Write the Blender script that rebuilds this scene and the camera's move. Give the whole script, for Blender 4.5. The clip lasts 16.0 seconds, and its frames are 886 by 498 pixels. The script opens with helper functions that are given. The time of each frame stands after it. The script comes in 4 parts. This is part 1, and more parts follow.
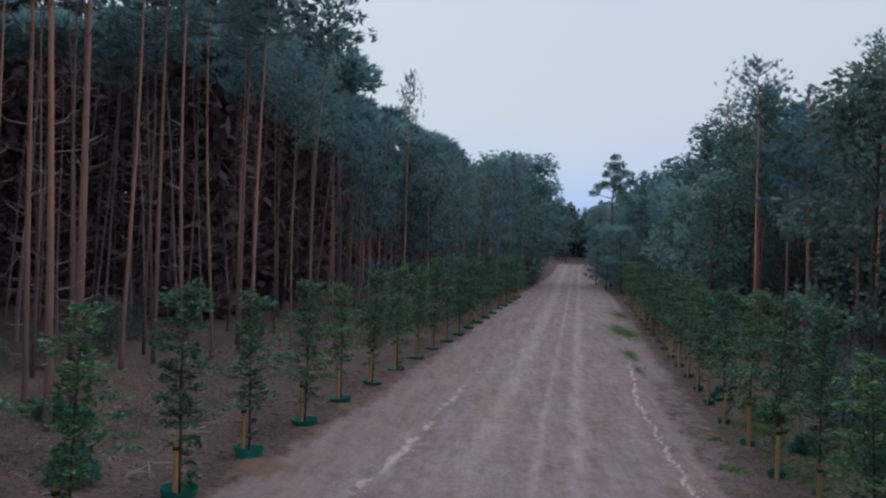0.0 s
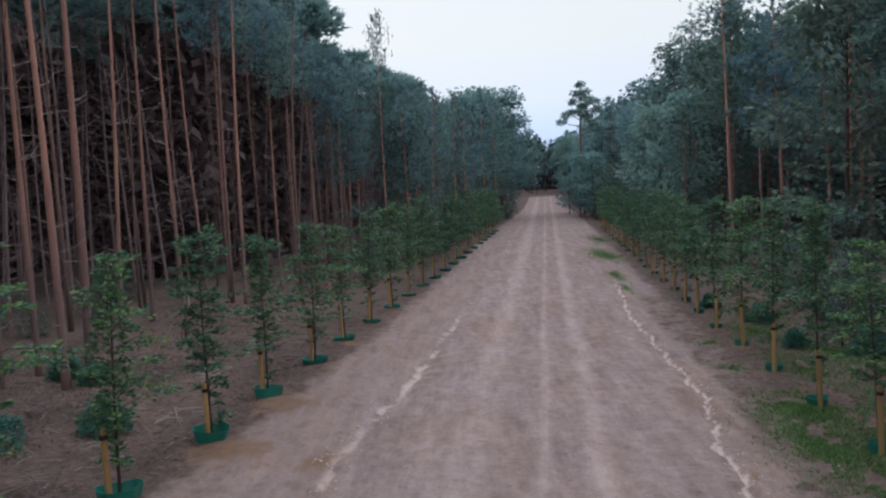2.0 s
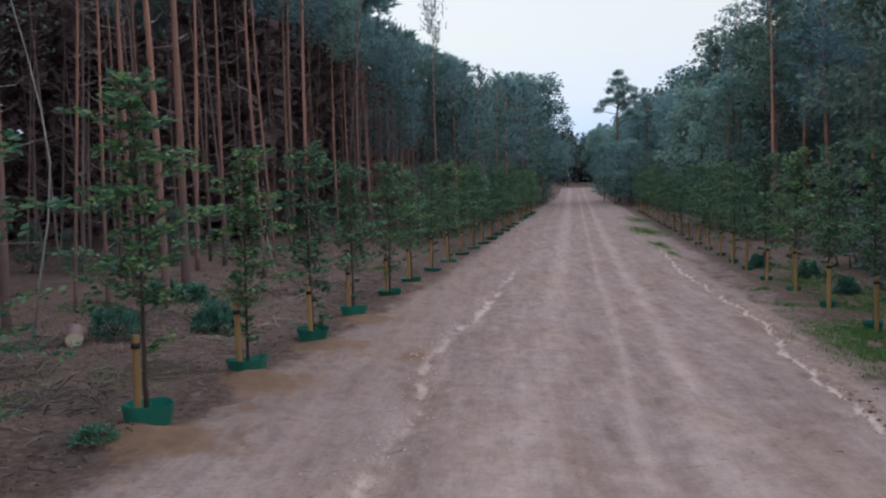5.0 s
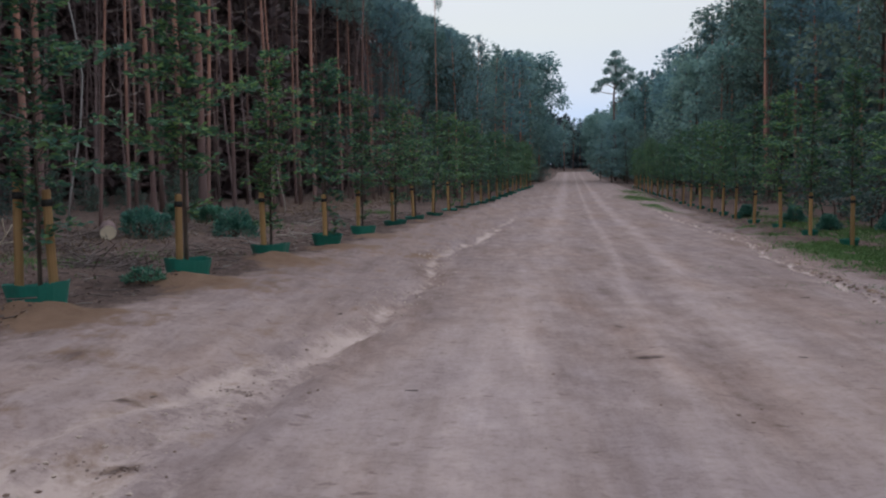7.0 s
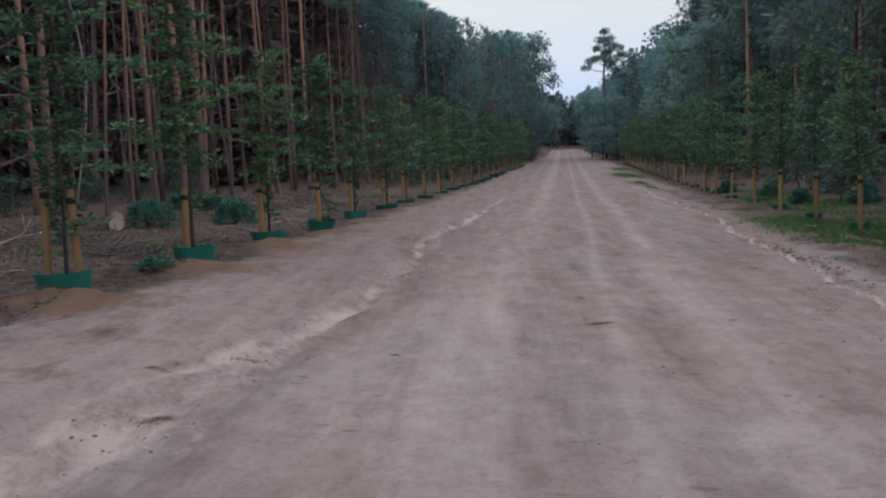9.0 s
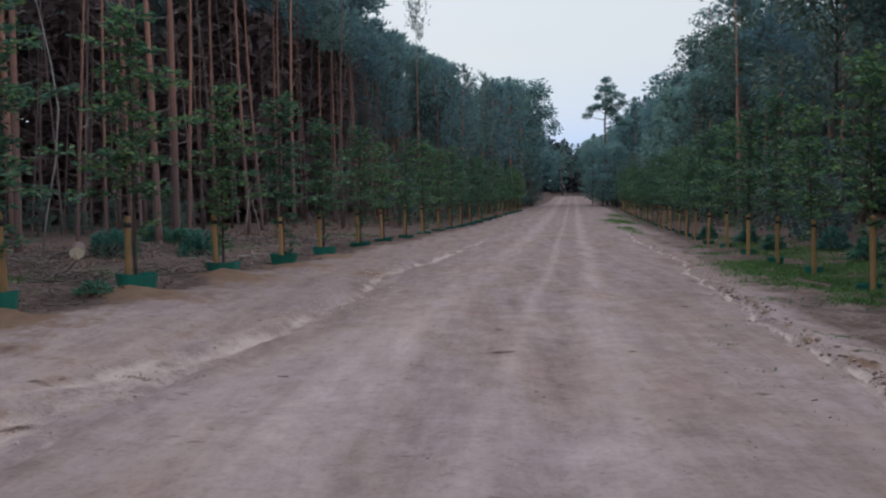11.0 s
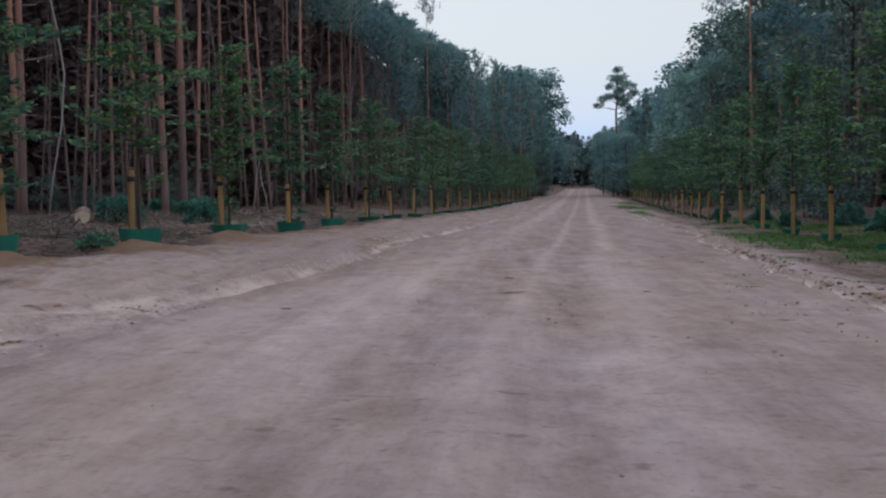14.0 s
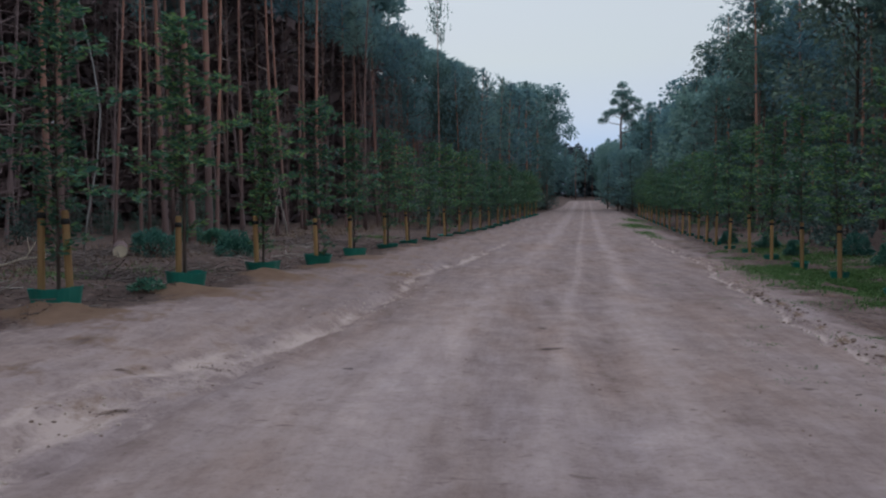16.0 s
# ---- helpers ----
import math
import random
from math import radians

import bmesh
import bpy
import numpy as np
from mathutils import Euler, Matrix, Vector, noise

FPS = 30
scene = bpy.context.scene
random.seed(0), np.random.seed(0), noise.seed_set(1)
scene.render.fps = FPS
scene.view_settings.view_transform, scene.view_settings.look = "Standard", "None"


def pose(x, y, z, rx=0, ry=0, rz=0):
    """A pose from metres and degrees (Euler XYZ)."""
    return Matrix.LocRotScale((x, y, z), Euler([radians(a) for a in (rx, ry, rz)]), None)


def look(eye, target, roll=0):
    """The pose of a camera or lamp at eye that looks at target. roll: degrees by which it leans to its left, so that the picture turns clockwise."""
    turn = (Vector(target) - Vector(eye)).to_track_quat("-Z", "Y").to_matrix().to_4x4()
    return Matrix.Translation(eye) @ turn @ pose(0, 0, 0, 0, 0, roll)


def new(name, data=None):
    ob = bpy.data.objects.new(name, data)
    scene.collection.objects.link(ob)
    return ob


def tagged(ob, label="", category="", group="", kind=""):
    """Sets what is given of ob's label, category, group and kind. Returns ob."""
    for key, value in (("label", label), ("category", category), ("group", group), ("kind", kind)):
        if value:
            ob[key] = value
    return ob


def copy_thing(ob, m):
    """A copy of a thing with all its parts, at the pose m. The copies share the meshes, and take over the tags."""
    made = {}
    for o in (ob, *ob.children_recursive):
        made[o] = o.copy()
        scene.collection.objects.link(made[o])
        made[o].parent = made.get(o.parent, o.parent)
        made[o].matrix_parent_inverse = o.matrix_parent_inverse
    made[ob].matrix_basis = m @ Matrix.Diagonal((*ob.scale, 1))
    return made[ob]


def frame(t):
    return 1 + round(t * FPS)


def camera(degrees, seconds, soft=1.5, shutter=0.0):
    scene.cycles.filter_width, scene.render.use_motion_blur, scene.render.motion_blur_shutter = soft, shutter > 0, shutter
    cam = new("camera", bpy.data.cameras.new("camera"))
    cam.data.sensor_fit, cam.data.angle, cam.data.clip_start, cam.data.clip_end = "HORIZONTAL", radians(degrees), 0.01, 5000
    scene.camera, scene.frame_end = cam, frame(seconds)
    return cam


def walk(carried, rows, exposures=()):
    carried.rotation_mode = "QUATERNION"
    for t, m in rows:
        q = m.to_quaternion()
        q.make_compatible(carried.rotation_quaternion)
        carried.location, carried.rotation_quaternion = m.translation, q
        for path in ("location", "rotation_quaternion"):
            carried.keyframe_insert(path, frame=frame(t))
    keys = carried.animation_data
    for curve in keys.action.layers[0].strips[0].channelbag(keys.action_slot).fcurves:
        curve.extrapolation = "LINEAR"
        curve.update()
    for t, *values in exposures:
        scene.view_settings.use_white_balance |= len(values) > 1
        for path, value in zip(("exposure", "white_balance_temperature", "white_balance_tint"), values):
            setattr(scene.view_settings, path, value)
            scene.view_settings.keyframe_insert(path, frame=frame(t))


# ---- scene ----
cam = camera(54.0, 16.0, 2.2)
PATH = [
    (0, (0.066, -0.527, 3.902), (-0.089, 1.467, 3.894), 1.98),
    (0.5, (0.063, -0.484, 3.909), (-0.050, 1.511, 3.833), 3.86),
    (1, (0.005, -0.617, 3.831), (-0.094, 1.377, 3.711), 2.47),
    (1.5, (-0.138, -0.764, 3.690), (-0.242, 1.230, 3.567), 4.53),
    (2, (-0.475, -0.914, 3.653), (-0.561, 1.080, 3.514), -2.82),
    (2.5, (-0.705, -1.140, 3.443), (-0.822, 0.852, 3.312), -4.41),
    (3, (-0.878, -1.314, 3.324), (-0.998, 0.678, 3.196), 1.45),
    (3.5, (-0.966, -1.569, 3.053), (-1.083, 0.422, 2.905), 1.23),
    (4, (-1.186, -1.792, 2.919), (-1.327, 0.197, 2.763), -2.20),
    (6.3, (-1.615, -2.909, 1.541), (-1.760, -0.919, 1.413), -0.58),
    (6.5, (-1.626, -3.045, 1.396), (-1.771, -1.054, 1.266), -0.77),
    (7, (-1.633, -3.395, 1.144), (-1.765, -1.406, 0.978), -0.84),
    (7.5, (-1.587, -3.758, 1.071), (-1.719, -1.769, 0.909), -0.88),
    (8, (-1.576, -4.047, 1.165), (-1.710, -2.057, 1.019), -4.77),
    (8.5, (-1.491, -4.265, 1.212), (-1.623, -2.275, 1.058), -2.08),
    (9, (-1.390, -4.403, 1.266), (-1.516, -2.418, 1.054), -2.21),
    (9.2, (-1.308, -4.466, 1.308), (-1.438, -2.479, 1.120), -1.93),
    (11.3, (-0.289, -4.490, 1.085), (-0.439, -2.499, 0.976), -0.69),
    (11.5, (-0.180, -4.476, 1.135), (-0.322, -2.485, 1.004), 3.11),
    (12, (-0.055, -4.466, 1.112), (-0.189, -2.475, 0.973), 5.01),
    (12.5, (-0.124, -4.428, 1.099), (-0.272, -2.440, 0.941), 0.38),
    (13, (-0.221, -4.389, 1.043), (-0.381, -2.399, 0.914), -0.30),
    (13.5, (-0.361, -4.316, 0.893), (-0.506, -2.324, 0.784), -1.67),
    (14, (-0.468, -4.274, 0.575), (-0.634, -2.285, 0.455), -0.84),
    (14.5, (-0.577, -4.257, 0.353), (-0.748, -2.264, 0.363), -1.89),
    (15, (-0.677, -4.342, 0.340), (-0.850, -2.350, 0.369), -1.84),
    (15.5, (-0.743, -4.602, 0.627), (-0.915, -2.610, 0.572), -1.24),
    (16, (-0.811, -4.897, 1.098), (-0.980, -2.907, 0.997), -0.56),
]
walk(cam, [(t, look(eye, target, roll)) for t, eye, target, roll in PATH],
     ((0.0, -0.28, 5650, 9.0), (0.5, -0.12, 5850, 9.5), (1.0, 0.0, 6000, 10.5), (2.0, 0.17, 6080, 11), (4.2, 0.2, 6080, 11), (6.3, 0.02, 6080, 11), (8.0, -0.02, 6080, 11), (9.0, -0.01, 6080, 11), (11.0, -0.05, 6000, 10.5),
      (14.5, -0.04, 5940, 10.5), (15.2, -0.12, 5870, 9.5), (16.0, -0.28, 5830, 9)))

# ---- light ----
world = bpy.data.worlds.new("dusk_sky")
scene.world = world
world.use_nodes = True
wn, wl = world.node_tree.nodes, world.node_tree.links
wn.clear()
w_out = wn.new("ShaderNodeOutputWorld")
w_add = wn.new("ShaderNodeAddShader")
w_cloud = wn.new("ShaderNodeBackground")
w_clear = wn.new("ShaderNodeBackground")
w_sky = wn.new("ShaderNodeTexSky")
w_sky.sky_type, w_sky.sun_disc = "NISHITA", False
w_sky.sun_elevation, w_sky.sun_rotation = radians(35), radians(-23)
w_clear.inputs["Strength"].default_value = 0.012
wl.new(w_sky.outputs[0], w_clear.inputs["Color"])
w_geo = wn.new("ShaderNodeTexCoord")
w_sep = wn.new("ShaderNodeSeparateXYZ")
w_ramp = wn.new("ShaderNodeValToRGB")
wl.new(w_geo.outputs["Generated"], w_sep.inputs[0])
wl.new(w_sep.outputs["Z"], w_ramp.inputs[0])
els = w_ramp.color_ramp.elements
els[0].position, els[0].color = 0.0, (0.40, 0.52, 0.78, 1)
els[1].position, els[1].color = 1.0, (1.22, 1.32, 1.46, 1)
for p, c in ((0.05, (0.46, 0.58, 0.82, 1)), (0.095, (0.62, 0.66, 0.74, 1)), (0.16, (0.69, 0.70, 0.68, 1)), (0.40, (0.74, 0.76, 0.76, 1)), (0.62, (1.16, 1.22, 1.30, 1))):
    e = els.new(p)
    e.color = c
w_noise = wn.new("ShaderNodeTexNoise")
w_noise.inputs["Scale"].default_value, w_noise.inputs["Detail"].default_value = 2.2, 3
w_mix = wn.new("ShaderNodeMix")
w_mix.data_type, w_mix.blend_type = "RGBA", "SOFT_LIGHT"
w_mix.inputs[0].default_value = 0.12
w_map = wn.new("ShaderNodeMapping")
w_map.inputs["Scale"].default_value = (1, 1, 4)
wl.new(w_geo.outputs["Generated"], w_map.inputs[0])
wl.new(w_map.outputs[0], w_noise.inputs["Vector"])
wl.new(w_ramp.outputs[0], w_mix.inputs[6])
wl.new(w_noise.outputs["Color"], w_mix.inputs[7])
wl.new(w_mix.outputs[2], w_cloud.inputs["Color"])
w_cloud.inputs["Strength"].default_value = 1.0
wl.new(w_cloud.outputs[0], w_add.inputs[0])
wl.new(w_clear.outputs[0], w_add.inputs[1])
wl.new(w_add.outputs[0], w_out.inputs[0])

sun = new("sun", bpy.data.lights.new("sun", "SUN"))
sun.data.energy, sun.data.angle, sun.data.color = 0.5, radians(40), (1.0, 0.96, 0.92)
sun.matrix_world = look((0, 0, 60), (-6, -14, 40))


# ---- materials ----
def material(name, rough=0.9):
    m = bpy.data.materials.new(name)
    m.use_nodes = True
    return m, m.node_tree.nodes, m.node_tree.links, m.node_tree.nodes["Principled BSDF"]


def noise_node(n, l, scale, detail=4, rough=0.6, stretch=(1, 1, 1), coords="Object"):
    tc, mp, tx = n.new("ShaderNodeTexCoord"), n.new("ShaderNodeMapping"), n.new("ShaderNodeTexNoise")
    mp.inputs["Scale"].default_value = stretch
    tx.inputs["Scale"].default_value, tx.inputs["Detail"].default_value, tx.inputs["Roughness"].default_value = scale, detail, rough
    l.new(tc.outputs[coords], mp.inputs[0])
    l.new(mp.outputs[0], tx.inputs["Vector"])
    return tx.outputs["Fac"]


def ramp(n, l, source, stops):
    r = n.new("ShaderNodeValToRGB")
    e = r.color_ramp.elements
    e[0].position, e[0].color = stops[0][0], (*stops[0][1], 1)
    e[1].position, e[1].color = stops[-1][0], (*stops[-1][1], 1)
    for p, c in stops[1:-1]:
        k = e.new(p)
        k.color = (*c, 1)
    l.new(source, r.inputs[0])
    return r.outputs[0]


def blend(n, l, fac, a, b, kind="MIX"):
    m = n.new("ShaderNodeMix")
    m.data_type, m.blend_type = "RGBA", kind
    for s, v in ((m.inputs[0], fac), (m.inputs[6], a), (m.inputs[7], b)):
        if isinstance(v, (int, float)):
            s.default_value = v
        elif isinstance(v, tuple):
            s.default_value = (*v, 1)
        else:
            l.new(v, s)
    return m.outputs[2]


def maths(n, l, kind, a, b=0.0):
    m = n.new("ShaderNodeMath")
    m.operation = kind
    for s, v in zip(m.inputs, (a, b)):
        if isinstance(v, (int, float)):
            s.default_value = v
        else:
            l.new(v, s)
    return m.outputs[0]


def bump(n, l, p, height, strength, distance):
    b = n.new("ShaderNodeBump")
    b.inputs["Strength"].default_value, b.inputs["Distance"].default_value = strength, distance
    l.new(height, b.inputs["Height"])
    l.new(b.outputs[0], p.inputs["Normal"])


def leaf_material(name, dark, mid, light, through_light=0.25, rough=0.6):
    m, n, l, p = material(name)
    g = n.new("ShaderNodeNewGeometry")
    info = n.new("ShaderNodeObjectInfo")
    c = ramp(n, l, g.outputs["Random Per Island"], ((0.0, dark), (0.55, mid), (1.0, light)))
    tint = ramp(n, l, info.outputs["Random"], ((0.0, (0.74, 0.80, 0.90)), (1.0, (1.15, 1.08, 0.95))))
    c = blend(n, l, 1.0, c, tint, "MULTIPLY")
    l.new(c, p.inputs["Base Color"])
    p.inputs["Roughness"].default_value = rough
    p.inputs["Specular IOR Level"].default_value = 0.3
    t, mx = n.new("ShaderNodeBsdfTranslucent"), n.new("ShaderNodeMixShader")
    l.new(c, t.inputs["Color"])
    mx.inputs[0].default_value = through_light
    l.new(p.outputs[0], mx.inputs[1])
    l.new(t.outputs[0], mx.inputs[2])
    l.new(mx.outputs[0], n["Material Output"].inputs[0])
    return m


def bark_material(name, low, high, streak, turn=(1.5, 5.0)):
    """Bark that changes from the grey plated foot to the flaking upper trunk by the height on the tree."""
    m, n, l, p = material(name)
    tc, sep = n.new("ShaderNodeTexCoord"), n.new("ShaderNodeSeparateXYZ")
    l.new(tc.outputs["Object"], sep.inputs[0])
    mr = n.new("ShaderNodeMapRange")
    mr.inputs["From Min"].default_value, mr.inputs["From Max"].default_value = turn
    l.new(sep.outputs["Z"], mr.inputs["Value"])
    wob = noise_node(n, l, 1.3, 4, 0.7, (3, 3, 1))
    f = maths(n, l, "ADD", mr.outputs[0], maths(n, l, "MULTIPLY", maths(n, l, "SUBTRACT", wob, 0.5), 0.8))
    f = maths(n, l, "MINIMUM", maths(n, l, "MAXIMUM", f, 0.0), 1.0)
    c = blend(n, l, f, low, high)
    plates = noise_node(n, l, 9, 5, 0.7, (4, 4, 1))
    c = blend(n, l, maths(n, l, "MULTIPLY", plates, 0.7), c, streak)
    info = n.new("ShaderNodeObjectInfo")
    tint = ramp(n, l, info.outputs["Random"], ((0.0, (0.66, 0.67, 0.7)), (1.0, (1.2, 1.12, 1.05))))
    l.new(blend(n, l, 1.0, c, tint, "MULTIPLY"), p.inputs["Base Color"])
    p.inputs["Roughness"].default_value = 0.9
    bump(n, l, p, plates, 0.6, 0.02)
    return m


def plain_material(name, a, b, scale, stretch=(1, 1, 1), rough=0.85, rise=0.4, dist=0.01):
    m, n, l, p = material(name)
    f = noise_node(n, l, scale, 6, 0.65, stretch)
    g = noise_node(n, l, scale * 0.13, 2, 0.5, stretch)
    c = blend(n, l, f, a, b)
    c = blend(n, l, 0.5, c, ramp(n, l, g, ((0.3, (0.62, 0.62, 0.62)), (0.7, (1.0, 1.0, 1.0)))), "MULTIPLY")
    info = n.new("ShaderNodeObjectInfo")
    tint = ramp(n, l, info.outputs["Random"], ((0.0, (0.78, 0.78, 0.8)), (1.0, (1.12, 1.1, 1.05))))
    l.new(blend(n, l, 1.0, c, tint, "MULTIPLY"), p.inputs["Base Color"])
    p.inputs["Roughness"].default_value = rough
    bump(n, l, p, f, rise, dist)
    return m


def ground_material():
    m, n, l, p = material("ground_sand_and_litter")
    at = n.new("ShaderNodeAttribute")
    at.attribute_name = "zone"
    sp = n.new("ShaderNodeSeparateColor")
    l.new(at.outputs["Color"], sp.inputs[0])
    litter, pale, soil, wheel = sp.outputs[0], sp.outputs[1], sp.outputs[2], at.outputs["Alpha"]
    fine = noise_node(n, l, 20, 8, 0.78)
    mid = noise_node(n, l, 2.1, 6, 0.68, (1.1, 0.7, 1))
    flat = noise_node(n, l, 3.6, 6, 0.66, (1.0, 0.8, 1))
    lane = noise_node(n, l, 1.5, 6, 0.72, (2.2, 0.28, 1))
    big = noise_node(n, l, 0.8, 6, 0.68, (0.9, 0.3, 1))
    tone = maths(n, l, "ADD", maths(n, l, "MULTIPLY", lane, 0.4), maths(n, l, "ADD", maths(n, l, "MULTIPLY", flat, 0.3), maths(n, l, "MULTIPLY", mid, 0.28)))
    tone = maths(n, l, "ADD", tone, maths(n, l, "MULTIPLY", maths(n, l, "SUBTRACT", wheel, 0.5), 0.17))
    sand = ramp(n, l, tone, ((0.32, SAND[0]), (0.48, SAND[1]), (0.66, SAND[2])))
    warm = ramp(n, l, big, ((0.34, (0.95, 0.86, 0.79)), (0.48, (1.0, 0.96, 0.935)), (0.64, (1.0, 0.985, 1.01))))
    sand = blend(n, l, 1.0, sand, warm, "MULTIPLY")
    sand = blend(n, l, 0.5, sand, ramp(n, l, fine, ((0.33, (0.55, 0.52, 0.5)), (0.52, (1.0, 1.0, 1.0)))), "MULTIPLY")
    crumbs = ramp(n, l, noise_node(n, l, 8.5, 3, 0.55, (0.7, 1.2, 1)), ((0.27, (0.42, 0.38, 0.36)), (0.36, (1.0, 1.0, 1.0))))
    sand = blend(n, l, 0.55, sand, crumbs, "MULTIPLY")
    torn = ramp(n, l, maths(n, l, "ADD", pale, maths(n, l, "ADD", maths(n, l, "MULTIPLY", maths(n, l, "SUBTRACT", flat, 0.5), 1.6), maths(n, l, "MULTIPLY", maths(n, l, "SUBTRACT", fine, 0.5), 0.9))), ((0.42, (0, 0, 0)), (0.95, (1, 1, 1))))
    sand = blend(n, l, torn, sand, blend(n, l, mid, (0.43, 0.325, 0.285), (0.59, 0.46, 0.41)))
    earth = blend(n, l, flat, (0.115, 0.068, 0.045), (0.275, 0.172, 0.117))
    dug = ramp(n, l, maths(n, l, "ADD", soil, maths(n, l, "ADD", maths(n, l, "MULTIPLY", maths(n, l, "SUBTRACT", mid, 0.5), 1.2), maths(n, l, "MULTIPLY", maths(n, l, "SUBTRACT", flat, 0.5), 1.3))), ((0.38, (0, 0, 0)), (0.72, (1, 1, 1))))
    duff = ramp(n, l, noise_node(n, l, 8, 9, 0.82), ((0.30, (0.04, 0.028, 0.025)), (0.46, (0.112, 0.080, 0.071)), (0.60, (0.20, 0.145, 0.127)), (0.78, (0.42, 0.34, 0.305))))
    duff = blend(n, l, 0.7, duff, ramp(n, l, big, ((0.36, (0.55, 0.5, 0.48)), (0.62, (1.05, 0.95, 0.88)))), "MULTIPLY")
    ragged = maths(n, l, "ADD", litter, maths(n, l, "MULTIPLY", maths(n, l, "SUBTRACT", mid, 0.5), 1.3))
    edge_mask = ramp(n, l, ragged, ((0.35, (0, 0, 0)), (0.68, (1, 1, 1))))
    c = blend(n, l, edge_mask, sand, duff)
    l.new(blend(n, l, dug, c, earth), p.inputs["Base Color"])
    p.inputs["Roughness"].default_value = 0.95
    p.inputs["Specular IOR Level"].default_value = 0.15
    rel = maths(n, l, "ADD", maths(n, l, "MULTIPLY", fine, 0.6), maths(n, l, "ADD", maths(n, l, "MULTIPLY", flat, 1.2), mid))
    bump(n, l, p, rel, 0.6, 0.045)
    return m


SAND = ((0.205, 0.150, 0.136), (0.335, 0.258, 0.240), (0.47, 0.374, 0.350))
GROUND = ground_material()
NEEDLE = leaf_material("pine_needles", (0.145, 0.245, 0.26), (0.19, 0.308, 0.318), (0.235, 0.36, 0.345), 0.5, 0.85)
SPRUCE = leaf_material("spruce_needles", (0.095, 0.165, 0.165), (0.145, 0.24, 0.225), (0.195, 0.30, 0.25), 0.42, 0.8)
HORNBEAM = leaf_material("hornbeam_leaves", (0.044, 0.116, 0.086), (0.096, 0.203, 0.122), (0.23, 0.365, 0.13), 0.35, 0.6)
BROADLEAF = leaf_material("oak_leaves", (0.080, 0.128, 0.122), (0.128, 0.190, 0.168), (0.175, 0.245, 0.185), 0.35, 0.7)
BUSH = leaf_material("bush_leaves", (0.05, 0.15, 0.125), (0.095, 0.25, 0.19), (0.15, 0.33, 0.22), 0.3)
GRASS = leaf_material("grass_blades", (0.075, 0.15, 0.055), (0.12, 0.225, 0.075), (0.19, 0.29, 0.11), 0.3)
DRYGRASS = leaf_material("dry_grass", (0.13, 0.085, 0.06), (0.25, 0.17, 0.115), (0.36, 0.26, 0.18), 0.2, 0.85)
# twigs of the backing wall, the forest's inner shade put into their colour
DIMTWIGS = leaf_material("shade_dimmed_twigs", (0.10, 0.072, 0.078), (0.165, 0.118, 0.124), (0.25, 0.18, 0.18), 0.25, 0.9)
# far broad leaves, distance haze put into their pale bluish colour
HAZYLEAF = leaf_material("haze_tinted_leaves", (0.145, 0.245, 0.252), (0.185, 0.302, 0.302), (0.225, 0.35, 0.325), 0.5, 0.85)
DEADLEAF = leaf_material("dead_leaves", (0.095, 0.062, 0.053), (0.165, 0.112, 0.096), (0.29, 0.21, 0.18), 0.2, 0.85)
# leaves of the backing wall, coloured dark and bluish for shade and haze
FARWOOD = leaf_material("shade_dark_wood_leaves", (0.055, 0.070, 0.082), (0.078, 0.10, 0.115), (0.105, 0.13, 0.142), 0.1, 0.9)
PINEBARK = bark_material("pine_bark", (0.27, 0.175, 0.16), (0.60, 0.30, 0.215), (0.15, 0.092, 0.085))
# darker copy of the pine bark, shade among the trees put into its colour
DIMBARK = bark_material("dimmed_pine_bark", (0.17, 0.12, 0.112), (0.30, 0.175, 0.145), (0.11, 0.075, 0.07))
BIRCHBARK = bark_material("birch_bark", (0.50, 0.48, 0.465), (0.60, 0.575, 0.56), (0.22, 0.19, 0.18))
DEADWOOD = plain_material("dead_branch_wood", (0.10, 0.075, 0.068), (0.26, 0.20, 0.18), 14)
GREYSTUB = plain_material("grey_dead_branch", (0.22, 0.165, 0.15), (0.46, 0.38, 0.355), 14)
TWIGWOOD = plain_material("young_bark", (0.055, 0.04, 0.032), (0.13, 0.10, 0.08), 20)
STAKEWOOD = plain_material("yellow_stake_wood", (0.37, 0.21, 0.08), (0.54, 0.34, 0.145), 12, (3, 3, 0.4), 0.75, 0.3, 0.004)
TIERUBBER = plain_material("black_rubber_tie", (0.012, 0.012, 0.012), (0.03, 0.03, 0.03), 30, rough=0.7)
RINGSHEET = plain_material("green_plastic_sheet", (0.014, 0.18, 0.14), (0.03, 0.28, 0.215), 5, (1, 1, 0.4), 0.45, 0.25, 0.02)
CUTWOOD = plain_material("pale_cut_wood", (0.72, 0.60, 0.44), (0.85, 0.76, 0.62), 16)
STICKS = plain_material("weathered_sticks", (0.26, 0.21, 0.18), (0.52, 0.47, 0.43), 8)
CLODS = plain_material("sand_clods", (0.34, 0.26, 0.225), (0.56, 0.45, 0.395), 9)
DARKSOIL = plain_material("dark_soil_clods", (0.15, 0.10, 0.08), (0.28, 0.19, 0.155), 10, rise=0.8, dist=0.03)
STUBS = plain_material("dead_pine_twigs", (0.26, 0.172, 0.165), (0.42, 0.295, 0.28), 12)


# ---- mesh helpers ----
rng = np.random.default_rng(7)


